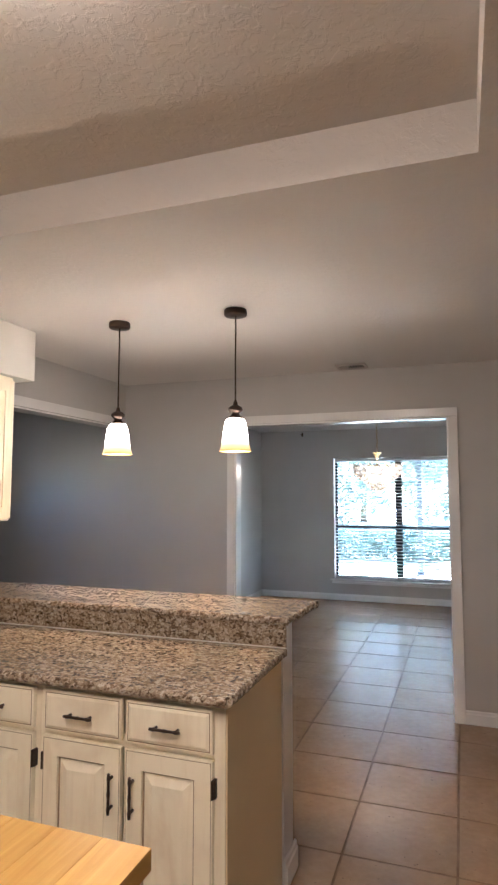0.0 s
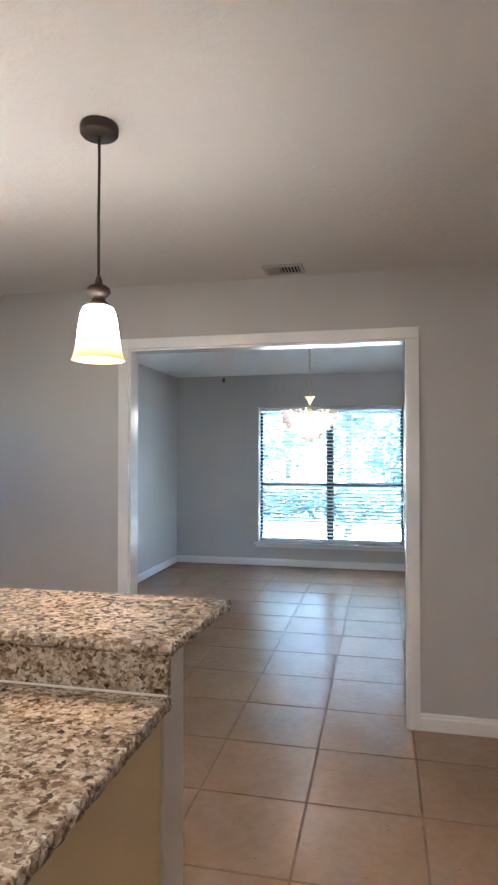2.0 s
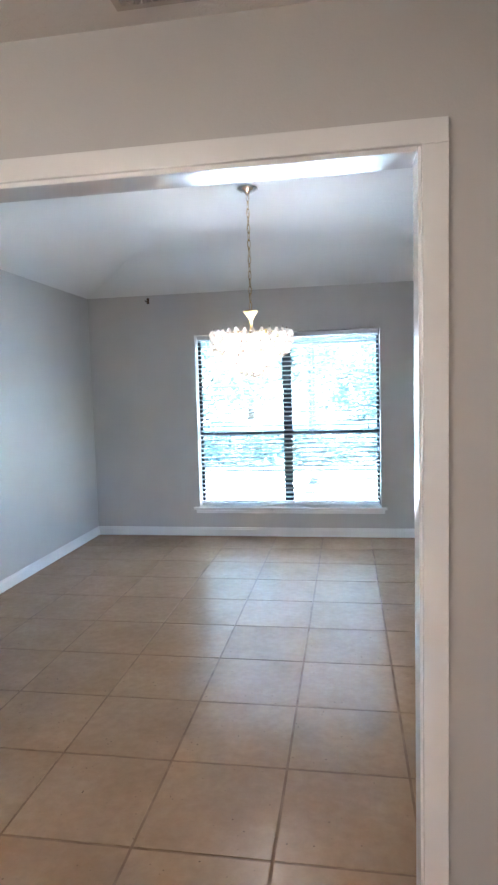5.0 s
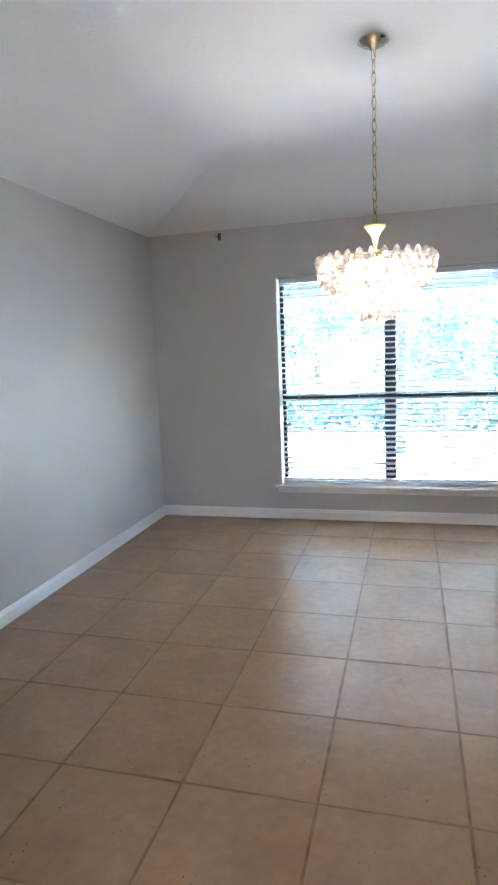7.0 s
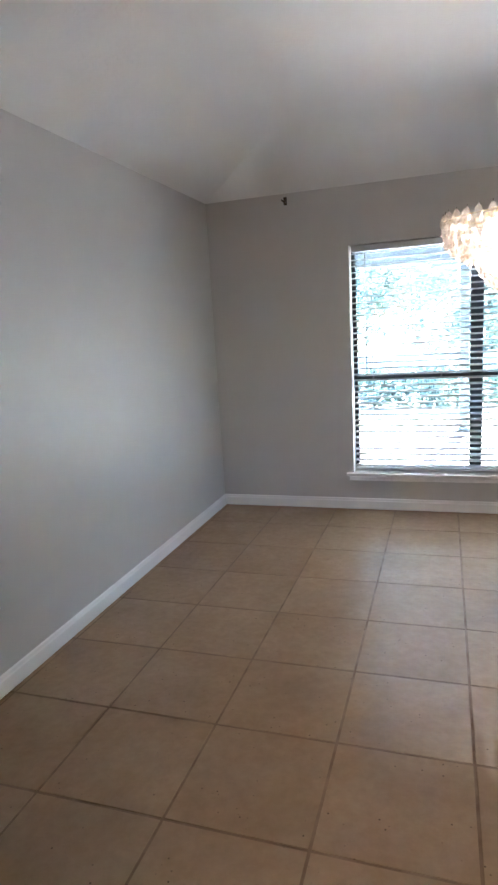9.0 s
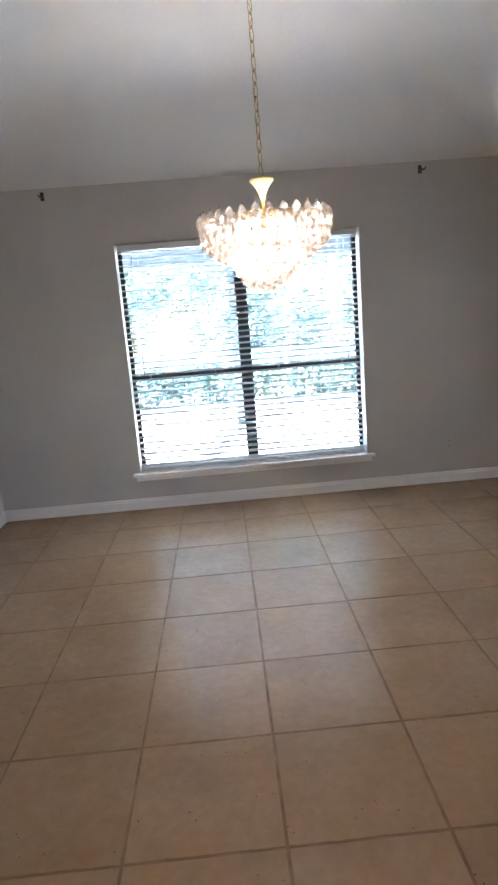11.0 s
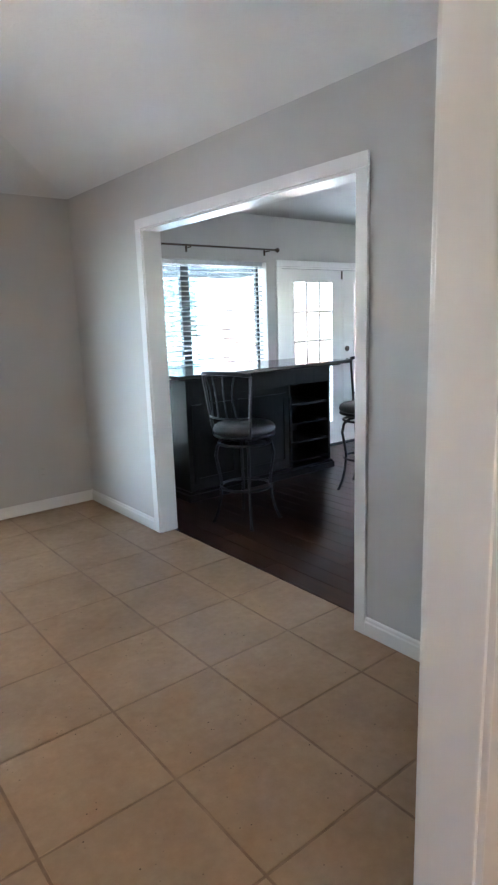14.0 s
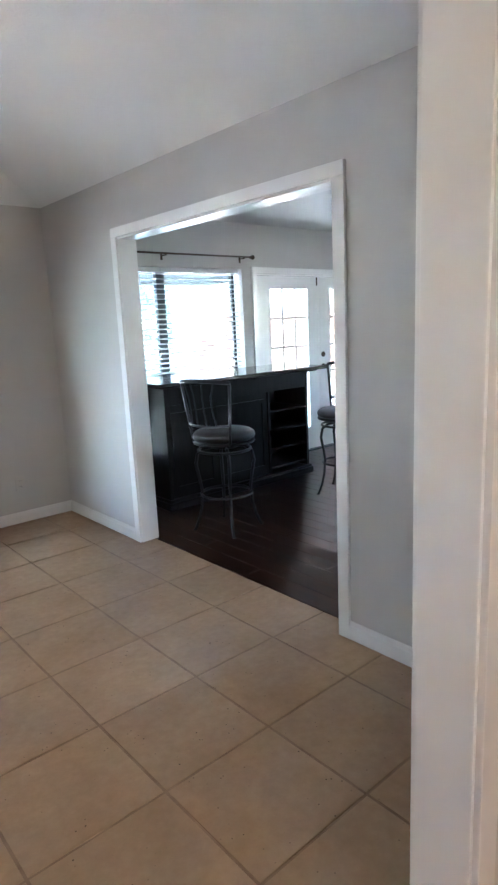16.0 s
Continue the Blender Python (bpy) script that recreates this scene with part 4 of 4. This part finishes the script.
def chiselled_edge(path, z0, z1, inward, amp, seed):
    """A strip along a slab's edge with a rough broken face."""
    rs = random.Random(seed)
    bm = bmesh.new()
    rows = []
    (xa, ya), (xb, yb) = path
    length = math.hypot(xb - xa, yb - ya)
    n = max(4, int(length / 0.012))
    nx, ny = inward
    prof = [(0.0, 0.012), (0.15, 0.003), (0.4, 0.0), (0.7, 0.001), (0.9, 0.004), (1.0, 0.010)]
    for i in range(n + 1):
        t = i / n
        x, y = xa + (xb - xa) * t, ya + (yb - ya) * t
        ring = []
        for f, d in prof:
            k = d + (rs.uniform(0, amp) if 0.05 < f < 0.95 else 0)
            ring.append(bm.verts.new((x + nx * k, y + ny * k, z0 + (z1 - z0) * f)))
        ring.append(bm.verts.new((x + nx * 0.02, y + ny * 0.02, z1)))
        ring.append(bm.verts.new((x + nx * 0.02, y + ny * 0.02, z0)))
        rows.append(ring)
    for a, b in zip(rows, rows[1:]):
        for k in range(len(a)):
            bm.faces.new((a[k], a[(k + 1) % len(a)], b[(k + 1) % len(a)], b[k]))
    bm.faces.new(rows[0])
    bm.faces.new(rows[-1][::-1])
    return bm


top = thing("countertop", -1.4, 1.98, 0.869, "speckled beige granite worktop with a chiselled edge", "countertop")
part("slab", boxes((-2.2, -0.707, 1.700, 2.3055, 0.8692, 0.900)), GRANITE, top)
part("front_edge", chiselled_edge(((-2.2, 1.680), (-0.705, 1.680)), 0.8692, 0.900, (0, 1), 0.006, 3), GRANITE_EDGE, top)
part("side_edge", chiselled_edge(((-0.687, 1.700), (-0.687, 2.3055)), 0.8692, 0.900, (-1, 0), 0.005, 5), GRANITE_EDGE, top)
part("riser", boxes((-2.24, -0.698, 2.306, 2.324, 0.9005, 0.9885), bevel=0.0015), GRANITE, top, "upright granite strip up to the bar")
solid("riser_caulk", boxes((-2.24, -0.699, 2.3015, 2.3057, 0.9002, 0.9040)), SOFFIT_PAINT, "white caulk line at the foot of the granite riser", "caulk")
bar = thing("bar_counter", -1.4, 2.5, 0.989, "speckled beige granite bar top with a chiselled edge", "countertop")
bm = bmesh.new()
corners = ((-2.64, 2.315), (-0.703, 2.315), (-0.675, 2.705), (-2.64, 2.705))
lo = [bm.verts.new((x, y, 0.989)) for x, y in corners]
hi = [bm.verts.new((x, y, 1.020)) for x, y in corners]
bm.faces.new(lo)
bm.faces.new(hi)
for k in range(4):
    bm.faces.new((lo[k], lo[(k + 1) % 4], hi[(k + 1) % 4], hi[k]))
part("slab", bm, GRANITE, bar)
part("front_edge", chiselled_edge(((-2.64, 2.295), (-0.688, 2.295)), 0.989, 1.020, (0, 1), 0.006, 8), GRANITE_EDGE, bar)
part("side_edge", chiselled_edge(((-0.683, 2.315), (-0.655, 2.705)), 0.989, 1.020, (-1, 0), 0.005, 9), GRANITE_EDGE, bar)
part("back_edge", chiselled_edge(((-2.64, 2.725), (-0.658, 2.725)), 0.989, 1.020, (0, -1), 0.005, 10), GRANITE_EDGE, bar)
setting("pony_wall", boxes((KX0, -0.724, 2.3245, 2.44, 0.001, 0.9885), bevel=0.003), WALL, "low grey painted wall that carries the bar top", "wall")
setting("trim", boxes((-0.7235, -0.708, 2.3100, 2.442, 0.001, 0.9880), bevel=0.002), TRIM, "white painted end board on the low wall", "trim")
bm = bmesh.new()
board_profile(bm, "y", 2.300, 2.458, -0.7075, 1, 0.0015, 0.105, 0.016)
board_profile(bm, "x", -2.6, -0.7075, 2.4405, 1, 0.0015, 0.105, 0.016)
setting("baseboard", bm, TRIM, "white baseboard wrapped round the low wall", "baseboard")


# ---- kitchen: upper cabinet, island ----
def upper_cabinet(y0, y1):
    x1, z0, z1 = -2.275, 1.370, 2.129
    root = thing("upper_cabinet", (KX0 + x1) / 2, (y0 + y1) / 2, z0, "cream glazed upper cabinet under the soffit", "cabinet", "upper cabinets")
    part("body", boxes((KX0 + 0.0105, x1, y0 + 0.001, y1 - 0.001, z0, z1 - 0.001), bevel=0.002), CABINET, root)
    ym = (y0 + y1) / 2
    for a, b in ((y0 + 0.012, ym - 0.004), (ym + 0.004, y1 - 0.012)):
        d = part("door", wall_mesh("y", x1 + 0.0005, x1 + 0.02, a, b, z0 + 0.012, z1 - 0.02, [(a + 0.06, b - 0.06, z0 + 0.07, z1 - 0.08)]), CABINET, root)
        part("panel", boxes((x1 + 0.0006, x1 + 0.014, a + 0.06, b - 0.06, z0 + 0.07, z1 - 0.08), bevel=0.004), CABINET, d)


upper_cabinet(1.74, 2.535)
upper_cabinet(0.96, 1.739)


def island():
    x0, x1, y0, y1, z0, z1 = -1.72, -0.545, 0.05, 0.940, 0.862, 0.90
    root = thing("kitchen_island", (x0 + x1) / 2, (y0 + y1) / 2, 0.0, "kitchen island with an oiled butcher block top", "island")
    n = 12
    w = (x1 - x0) / n
    for i in range(n):
        part("stave", boxes((x0 + i * w + 0.0003, x0 + (i + 1) * w - 0.0003, y0, y1, z0, z1), bevel=0.0012), BUTCHER, root)
    part("body", boxes((x0 + 0.06, x1 - 0.06, y0 + 0.05, y1 - 0.06, 0.10, z0 - 0.001), bevel=0.003), CABINET, root)
    part("toe_kick", boxes((x0 + 0.10, x1 - 0.10, y0 + 0.1, y1 - 0.1, 0.001, 0.0995)), GLAZE, root)


island()


# ---- den: home bar and stools ----
def home_bar():
    x0, x1, y0, y1, z1 = 1.66, 3.315, 7.90, 8.36, 1.015
    root = thing("home_bar", (x0 + x1) / 2, (y0 + y1) / 2, 0.0, "espresso dark wooden home bar cabinet with open shelves", "bar cabinet")
    part("top", boxes((1.50, 3.42, 7.74, 8.42, 1.030, 1.062), bevel=0.006), BAR_TOP, root, "glossy dark wooden bar top")
    part("top_moulding", boxes((1.56, 3.36, 7.80, 8.40, z1, 1.0295), bevel=0.006), BAR_WOOD, root)
    xs = 2.80
    part("side_panel", boxes((x0, x0 + 0.03, y0, y1, 0.06, z1 - 0.0005), bevel=0.002), BAR_WOOD, root)
    part("side_panel", boxes((x1 - 0.03, x1, y0, y1, 0.06, z1 - 0.0005), bevel=0.002), BAR_WOOD, root)
    part("divider", boxes((xs - 0.012, xs + 0.012, y0 + 0.004, y1 - 0.02, 0.06, 0.86), bevel=0.001), BAR_WOOD, root)
    part("front_panel", boxes((x0 + 0.031, xs - 0.0125, y0 + 0.02, y0 + 0.04, 0.06, 0.86)), BAR_WOOD, root)
    part("frieze", boxes((x0 + 0.031, x1 - 0.031, y0 + 0.004, y0 + 0.03, 0.861, z1 - 0.0005), bevel=0.002), BAR_WOOD, root)
    part("back_panel", boxes((x0 + 0.031, x1 - 0.031, y1 - 0.018, y1, 0.06, z1 - 0.0005)), BAR_WOOD, root)
    for a, b in ((x0 + 0.06, 2.16), (2.19, xs - 0.04)):
        part("panel_moulding", wall_mesh("x", y0 + 0.008, y0 + 0.0195, a, b, 0.14, 0.80, [(a + 0.04, b - 0.04, 0.18, 0.76)]), BAR_WOOD, root)
    for z in (0.12, 0.30, 0.48, 0.66):
        part("shelf", boxes((xs + 0.0125, x1 - 0.031, y0 + 0.012, y1 - 0.019, z, z + 0.02), bevel=0.001), BAR_WOOD, root)
    bm = boxes((x0 - 0.03, x1 + 0.03, y0 - 0.03, y1 + 0.005, 0.002, 0.0595), (x0 - 0.018, x1 + 0.018, y0 - 0.018, y1 + 0.002, 0.0596, 0.085), bevel=0.004)
    part("plinth", bm, BAR_WOOD, root)


home_bar()


def bar_stool(x, y, turn):
    """A swivel stool; its back stands on the -x side before the turn."""
    root = thing("bar_stool", 0, 0, 0, "black iron swivel bar stool with a round leather seat", "stool", "bar stools")
    part("seat", lathe([(0.0, 0.672), (0.205, 0.672), (0.222, 0.682), (0.228, 0.70), (0.222, 0.722), (0.20, 0.738), (0.12, 0.745), (0.0, 0.747)], 32), LEATHER, root, "dark leather cushion")
    part("seat_ring", lathe([(0.19, 0.655), (0.222, 0.652), (0.226, 0.662), (0.222, 0.6715), (0.19, 0.6715)], 32), IRON, root)
    part("swivel", lathe([(0.0, 0.615), (0.10, 0.615), (0.105, 0.625), (0.10, 0.64), (0.12, 0.6545), (0.0, 0.6545)], 24), IRON, root)
    ring = [(0.19 * math.cos(2 * math.pi * k / 28), 0.19 * math.sin(2 * math.pi * k / 28), 0.60) for k in range(28)]
    part("apron_ring", tube(bmesh.new(), ring, 0.010, 8, True), IRON, root)
    for k in range(4):
        a = math.pi / 4 + k * math.pi / 2
        c, s = math.cos(a), math.sin(a)
        prof = [(0.09, 0.618), (0.15, 0.612), (0.20, 0.575), (0.215, 0.50), (0.195, 0.40), (0.18, 0.30), (0.19, 0.18), (0.215, 0.08), (0.245, 0.012), (0.252, 0.004)]
        leg = part("leg", tube(bmesh.new(), [(c * r, s * r, z) for r, z in prof], 0.0115, 8), IRON, root)
        part("foot", lathe([(0.0, 0.001), (0.014, 0.001), (0.016, 0.006), (0.012, 0.014), (0.0, 0.015)], 10, c * 0.25, s * 0.25), IRON, leg)
    fr = [(0.186 * math.cos(2 * math.pi * k / 32), 0.186 * math.sin(2 * math.pi * k / 32), 0.27) for k in range(32)]
    part("footrest", tube(bmesh.new(), fr, 0.010, 8, True), IRON, root)
    # back: two stiles, a curved top rail, a lower rail and spindles
    def bp(t, z):
        lean = 0.15 * (z - 0.66)
        r = 0.218 + lean
        a = math.pi + t * 0.85
        return (r * math.cos(a), r * math.sin(a), z)
    for t in (-1, 1):
        part("stile", tube(bmesh.new(), [bp(t, z) for z in (0.66, 0.74, 0.84, 0.95, 1.06, 1.095)], 0.0105, 8), IRON, root)
    top = [bp(t / 8, 1.10 + 0.02 * (1 - (t / 8) ** 2)) for t in range(-8, 9)]
    part("top_rail", tube(bmesh.new(), top, 0.014, 8), IRON, root)
    part("lower_rail", tube(bmesh.new(), [bp(t / 8, 0.80) for t in range(-8, 9)], 0.008, 8), IRON, root)
    for t in (-0.55, -0.2, 0.2, 0.55):
        part("spindle", tube(bmesh.new(), [bp(t, 0.80), bp(t * 0.8, 0.92), bp(t * 0.8, 1.0), bp(t, 1.105)], 0.006, 6), IRON, root)
    root.matrix_basis = pose(x, y, 0.003, 0, 0, turn)
    return root


stool = bar_stool(1.71, 7.22, 14)
copy_thing(stool, pose(3.00, 7.18, 0.003, 0, 0, 200))


# ---- outdoors ----
GZ = -0.15
setting("ground", boxes((-400, 400, OUT + 0.001, 700, GZ - 0.3, GZ)), LAWN, "sunlit dry lawn behind the house", "ground")
setting("pavement", boxes((-7, 12, OUT + 0.002, 12.95, GZ + 0.0005, GZ + 0.04), bevel=0.01), CONCRETE, "pale concrete patio slab", "patio")


def porch():
    root = tagged(new("porch_roof"), "grey painted patio cover with a beam and posts", "porch", kind="structure")
    part("porch_ceiling", boxes((-5, 9, OUT + 0.002, 12.9, 2.42, 2.46)), PORCH, root)
    part("roof_deck", boxes((-5.1, 9.1, OUT + 0.002, 13.1, 2.47, 2.54)), SHINGLE, root)
    part("beam", boxes((-5, 9, 12.53, 12.67, 2.17, 2.4195), bevel=0.005), PORCH, root)
    part("fascia", boxes((-5, 9, 12.901, 12.93, 2.30, 2.4695), bevel=0.003), PORCH, root)
    for x in (-4.6, -0.845, 2.9, 6.6):
        p = part("post", boxes((x - 0.058, x + 0.058, 12.54, 12.66, GZ + 0.0405, 2.1695), bevel=0.006), PORCH, root)
        part("post_base", boxes((x - 0.075, x + 0.075, 12.525, 12.675, GZ + 0.041, GZ + 0.1), bevel=0.004), PORCH, p)


porch()


def leaf_cloud(name, blobs, count, size, seed, mat=LEAF):
    """Many small tilted leaves in uneven clumps."""
    rs = np.random.RandomState(seed)
    w = np.array([b[3] * b[4] * b[5] for b in blobs])
    pick = rs.choice(len(blobs), count, p=w / w.sum())
    d = rs.normal(size=(count, 3))
    d /= np.linalg.norm(d, axis=1)[:, None]
    r = rs.uniform(0.35, 1.0, (count, 1)) ** 0.5
    bl = np.array(blobs)[pick]
    cen = bl[:, :3] + d * r * bl[:, 3:6]
    a, b = rs.normal(size=(count, 3)), rs.normal(size=(count, 3))
    a /= np.linalg.norm(a, axis=1)[:, None]
    b -= a * (a * b).sum(1)[:, None]
    b /= np.linalg.norm(b, axis=1)[:, None]
    s = (size * rs.uniform(0.6, 1.3, count))[:, None]
    v = np.stack([cen + a * s, cen + b * s * 0.5, cen - a * s, cen - b * s * 0.5], 1).reshape(-1, 3)
    me = bpy.data.meshes.new(name)
    me.from_pydata(v.tolist(), [], [(4 * i, 4 * i + 1, 4 * i + 2, 4 * i + 3) for i in range(count)])
    me.materials.append(mat)
    return me


def hedge(x0, x1, y, h, seed):
    rs = random.Random(seed)
    blobs = []
    x = x0
    while x < x1:
        blobs.append((x, y + rs.uniform(-0.2, 0.2), GZ + h * 0.45, rs.uniform(0.5, 0.8), 0.5, h * rs.uniform(0.45, 0.62)))
        x += 0.55
    ob = new("hedge", leaf_cloud("hedge", blobs, int((x1 - x0) * 1300), 0.055, seed))
    return tagged(ob, "clipped dark green hedge along the lawn", "hedge", kind="stuff")


hedge(-12, 14, 15.5, 0.78, 11)


# Leaf colour is painted pale to carry the haze over distant trees.
hazed_leaf = Mat("hazed_leaf", 0.6)
hazed_leaf.colour(hazed_leaf.ramp(hazed_leaf.island(), (0.0, (0.15, 0.19, 0.17)), (1.0, (0.22, 0.26, 0.23))))
far_tl = hazed_leaf.n.new("ShaderNodeBsdfTranslucent")
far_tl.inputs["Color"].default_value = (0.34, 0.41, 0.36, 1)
far_mix = hazed_leaf.n.new("ShaderNodeMixShader")
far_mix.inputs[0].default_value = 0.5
hazed_leaf.l.new(hazed_leaf.p.outputs[0], far_mix.inputs[1])
hazed_leaf.l.new(far_tl.outputs[0], far_mix.inputs[2])
hazed_leaf.l.new(far_mix.outputs[0], hazed_leaf.n["Material Output"].inputs["Surface"])
HAZED_LEAF = hazed_leaf.m


def woods():
    rs = random.Random(5)
    blobs = []
    for k in range(330):
        x = rs.uniform(-26, 34)
        blobs.append((x, rs.uniform(30, 36), GZ + rs.uniform(0.3, 12.5), rs.uniform(1.4, 2.6), rs.uniform(1.0, 2.0), rs.uniform(1.0, 1.9)))
    ob = new("far_woods", leaf_cloud("far_woods", blobs, 170000, 0.17, 5, HAZED_LEAF))
    tagged(ob, "woods behind the garden with haze painted into the leaves", "woods", kind="stuff")


woods()


def tree(x, y, h, seed):
    rs = random.Random(seed)
    root = thing("tree", x, y, GZ, "tall leafy tree with a forked trunk among the woods", "tree", "garden trees")
    bm = bmesh.new()
    tube(bm, [(x, y, GZ), (x + 0.05, y, GZ + h * 0.2), (x + 0.12, y + 0.1, GZ + h * 0.45), (x, y, GZ + h * 0.7)], [0.22, 0.17, 0.13, 0.06], 10)
    blobs = []
    for k in range(14):
        a = rs.uniform(0, 6.283)
        z0 = GZ + h * rs.uniform(0.14, 0.5)
        L = h * rs.uniform(0.16, 0.32)
        tip = (x + math.cos(a) * L, y + math.sin(a) * L, z0 + h * rs.uniform(0.08, 0.28))
        tube(bm, [(x + 0.06, y, z0), ((x + tip[0]) / 2, (y + tip[1]) / 2, (z0 + tip[2]) / 2 + 0.1), tip], [0.07, 0.045, 0.015], 6)
        blobs.append((*tip, rs.uniform(0.7, 1.3), rs.uniform(0.7, 1.3), rs.uniform(0.5, 0.9)))
    blobs.append((x, y, GZ + h * 0.85, 1.3, 1.3, 1.0))
    part("trunk", bm, BARK, root)
    me = leaf_cloud("crown", blobs, 6000, 0.17, seed, HAZED_LEAF)
    me.transform(Matrix.Translation(-root.location))
    ob = new("crown", me)
    ob.parent = root


for x, y, h, s in ((-11, 35, 10.0, 1), (-5.6, 36, 9.5, 2), (1.0, 36, 10.5, 4), (8, 35, 9.8, 6), (16, 36, 10.2, 7)):
    tree(x, y, h, s)


def brick_wing():
    """A brick garden wing seen through the french doors: courses of single bricks near the doors."""
    x0, y0, y1, z1 = 5.9, OUT + 0.02, 14.0, 2.2
    root = tagged(new("wall_brick_wing"), "pale red brick wall of the house wing by the patio", "wall", kind="structure")
    part("wall_core", boxes((x0 + 0.012, x0 + 0.25, y0, y1, GZ + 0.041, z1)), MORTAR, root)
    bm = boxes((-0.0, 0.03, 0.0, 0.20, 0.0, 0.062), bevel=0.003)
    me = finish("brick", bm, BRICK)
    for c in range(14):
        for k in range(20):
            y = 9.0 + k * 0.21 + (0.105 if c % 2 else 0)
            again("brick", me, root, pose(x0, y, 0.62 + c * 0.073))


brick_wing()

# ---- floors: hall, den boards, tiles ----
setting("floor_hall", boxes((-4.2, KX0 - 0.12, 1.6, WY0, -0.1, -0.001)), GROUT, "plain hall floor", "floor")
den = setting("floor_den", boxes((EX + 0.006, NX1, NY0, DY1, -0.1, -0.012)), BLACK, "dark stained wooden plank floor in the den", "floor")
rs = random.Random(21)
PW = 0.127
plank_meshes = []
for L in (0.9, 1.2, 1.5):
    plank_meshes.append((L, finish("plank", boxes((0.0008, PW - 0.0008, 0.0008, L - 0.0008, -0.012, 0.0), bevel=0.0015), DARK_FLOOR)))
x = EX + 0.008
while x + PW < 5.2:
    y = DY1 - 0.005
    while y > 4.6:
        L, me = plank_meshes[rs.randrange(3)]
        again("plank", me, den, pose(x, y - L, 0.0))
        y -= L
    x += PW
setting("threshold", boxes((EX - 0.012, EX + 0.0075, D_OPEN[0] + 0.0125, D_OPEN[1] - 0.0125, -0.05, 0.003), bevel=0.001), DARK_FLOOR, "dark wooden edge strip between tile and boards", "threshold")

floor = setting("floor", boxes((KX0 - 0.12, KX1, KY0, WY0, -0.1, -0.0028), (DX0, EX - 0.012, WY0 + 0.0002, DY1, -0.1, -0.0028)), GROUT, "tan ceramic tile floor with dark grout joints", "floor")
P, TX, TY, J = 0.46, -0.54, 5.36, 0.0046
full_tile = finish("tile", boxes((J, P - J, J, P - J, -0.012, 0.0), bevel=0.0018), TILE)
for i in range(-6, 6):
    for j in range(-17, 8):
        a, b, c, d = TX + i * P, TX + (i + 1) * P, TY + j * P, TY + (j + 1) * P
        top_y = DY1
        lo_x = DX0 if c >= WY0 else KX0 - 0.12
        hi_x = EX - 0.013 if d > WY1 else KX1
        if b <= lo_x or a >= hi_x or d <= KY0 or c >= top_y:
            continue
        ca, cb, cc, cd = max(a + J, lo_x), min(b - J, hi_x), max(c + J, KY0), min(d - J, top_y)
        if cb - ca < 0.01 or cd - cc < 0.01:
            continue
        if cb - ca > P - 2 * J - 1e-6 and cd - cc > P - 2 * J - 1e-6:
            again("tile", full_tile, floor, pose(a, c, 0))
        else:
            again("tile", finish("tile", boxes((ca, cb, cc, cd, -0.012, 0.0), bevel=0.0018), TILE), floor, Matrix.Identity(4))
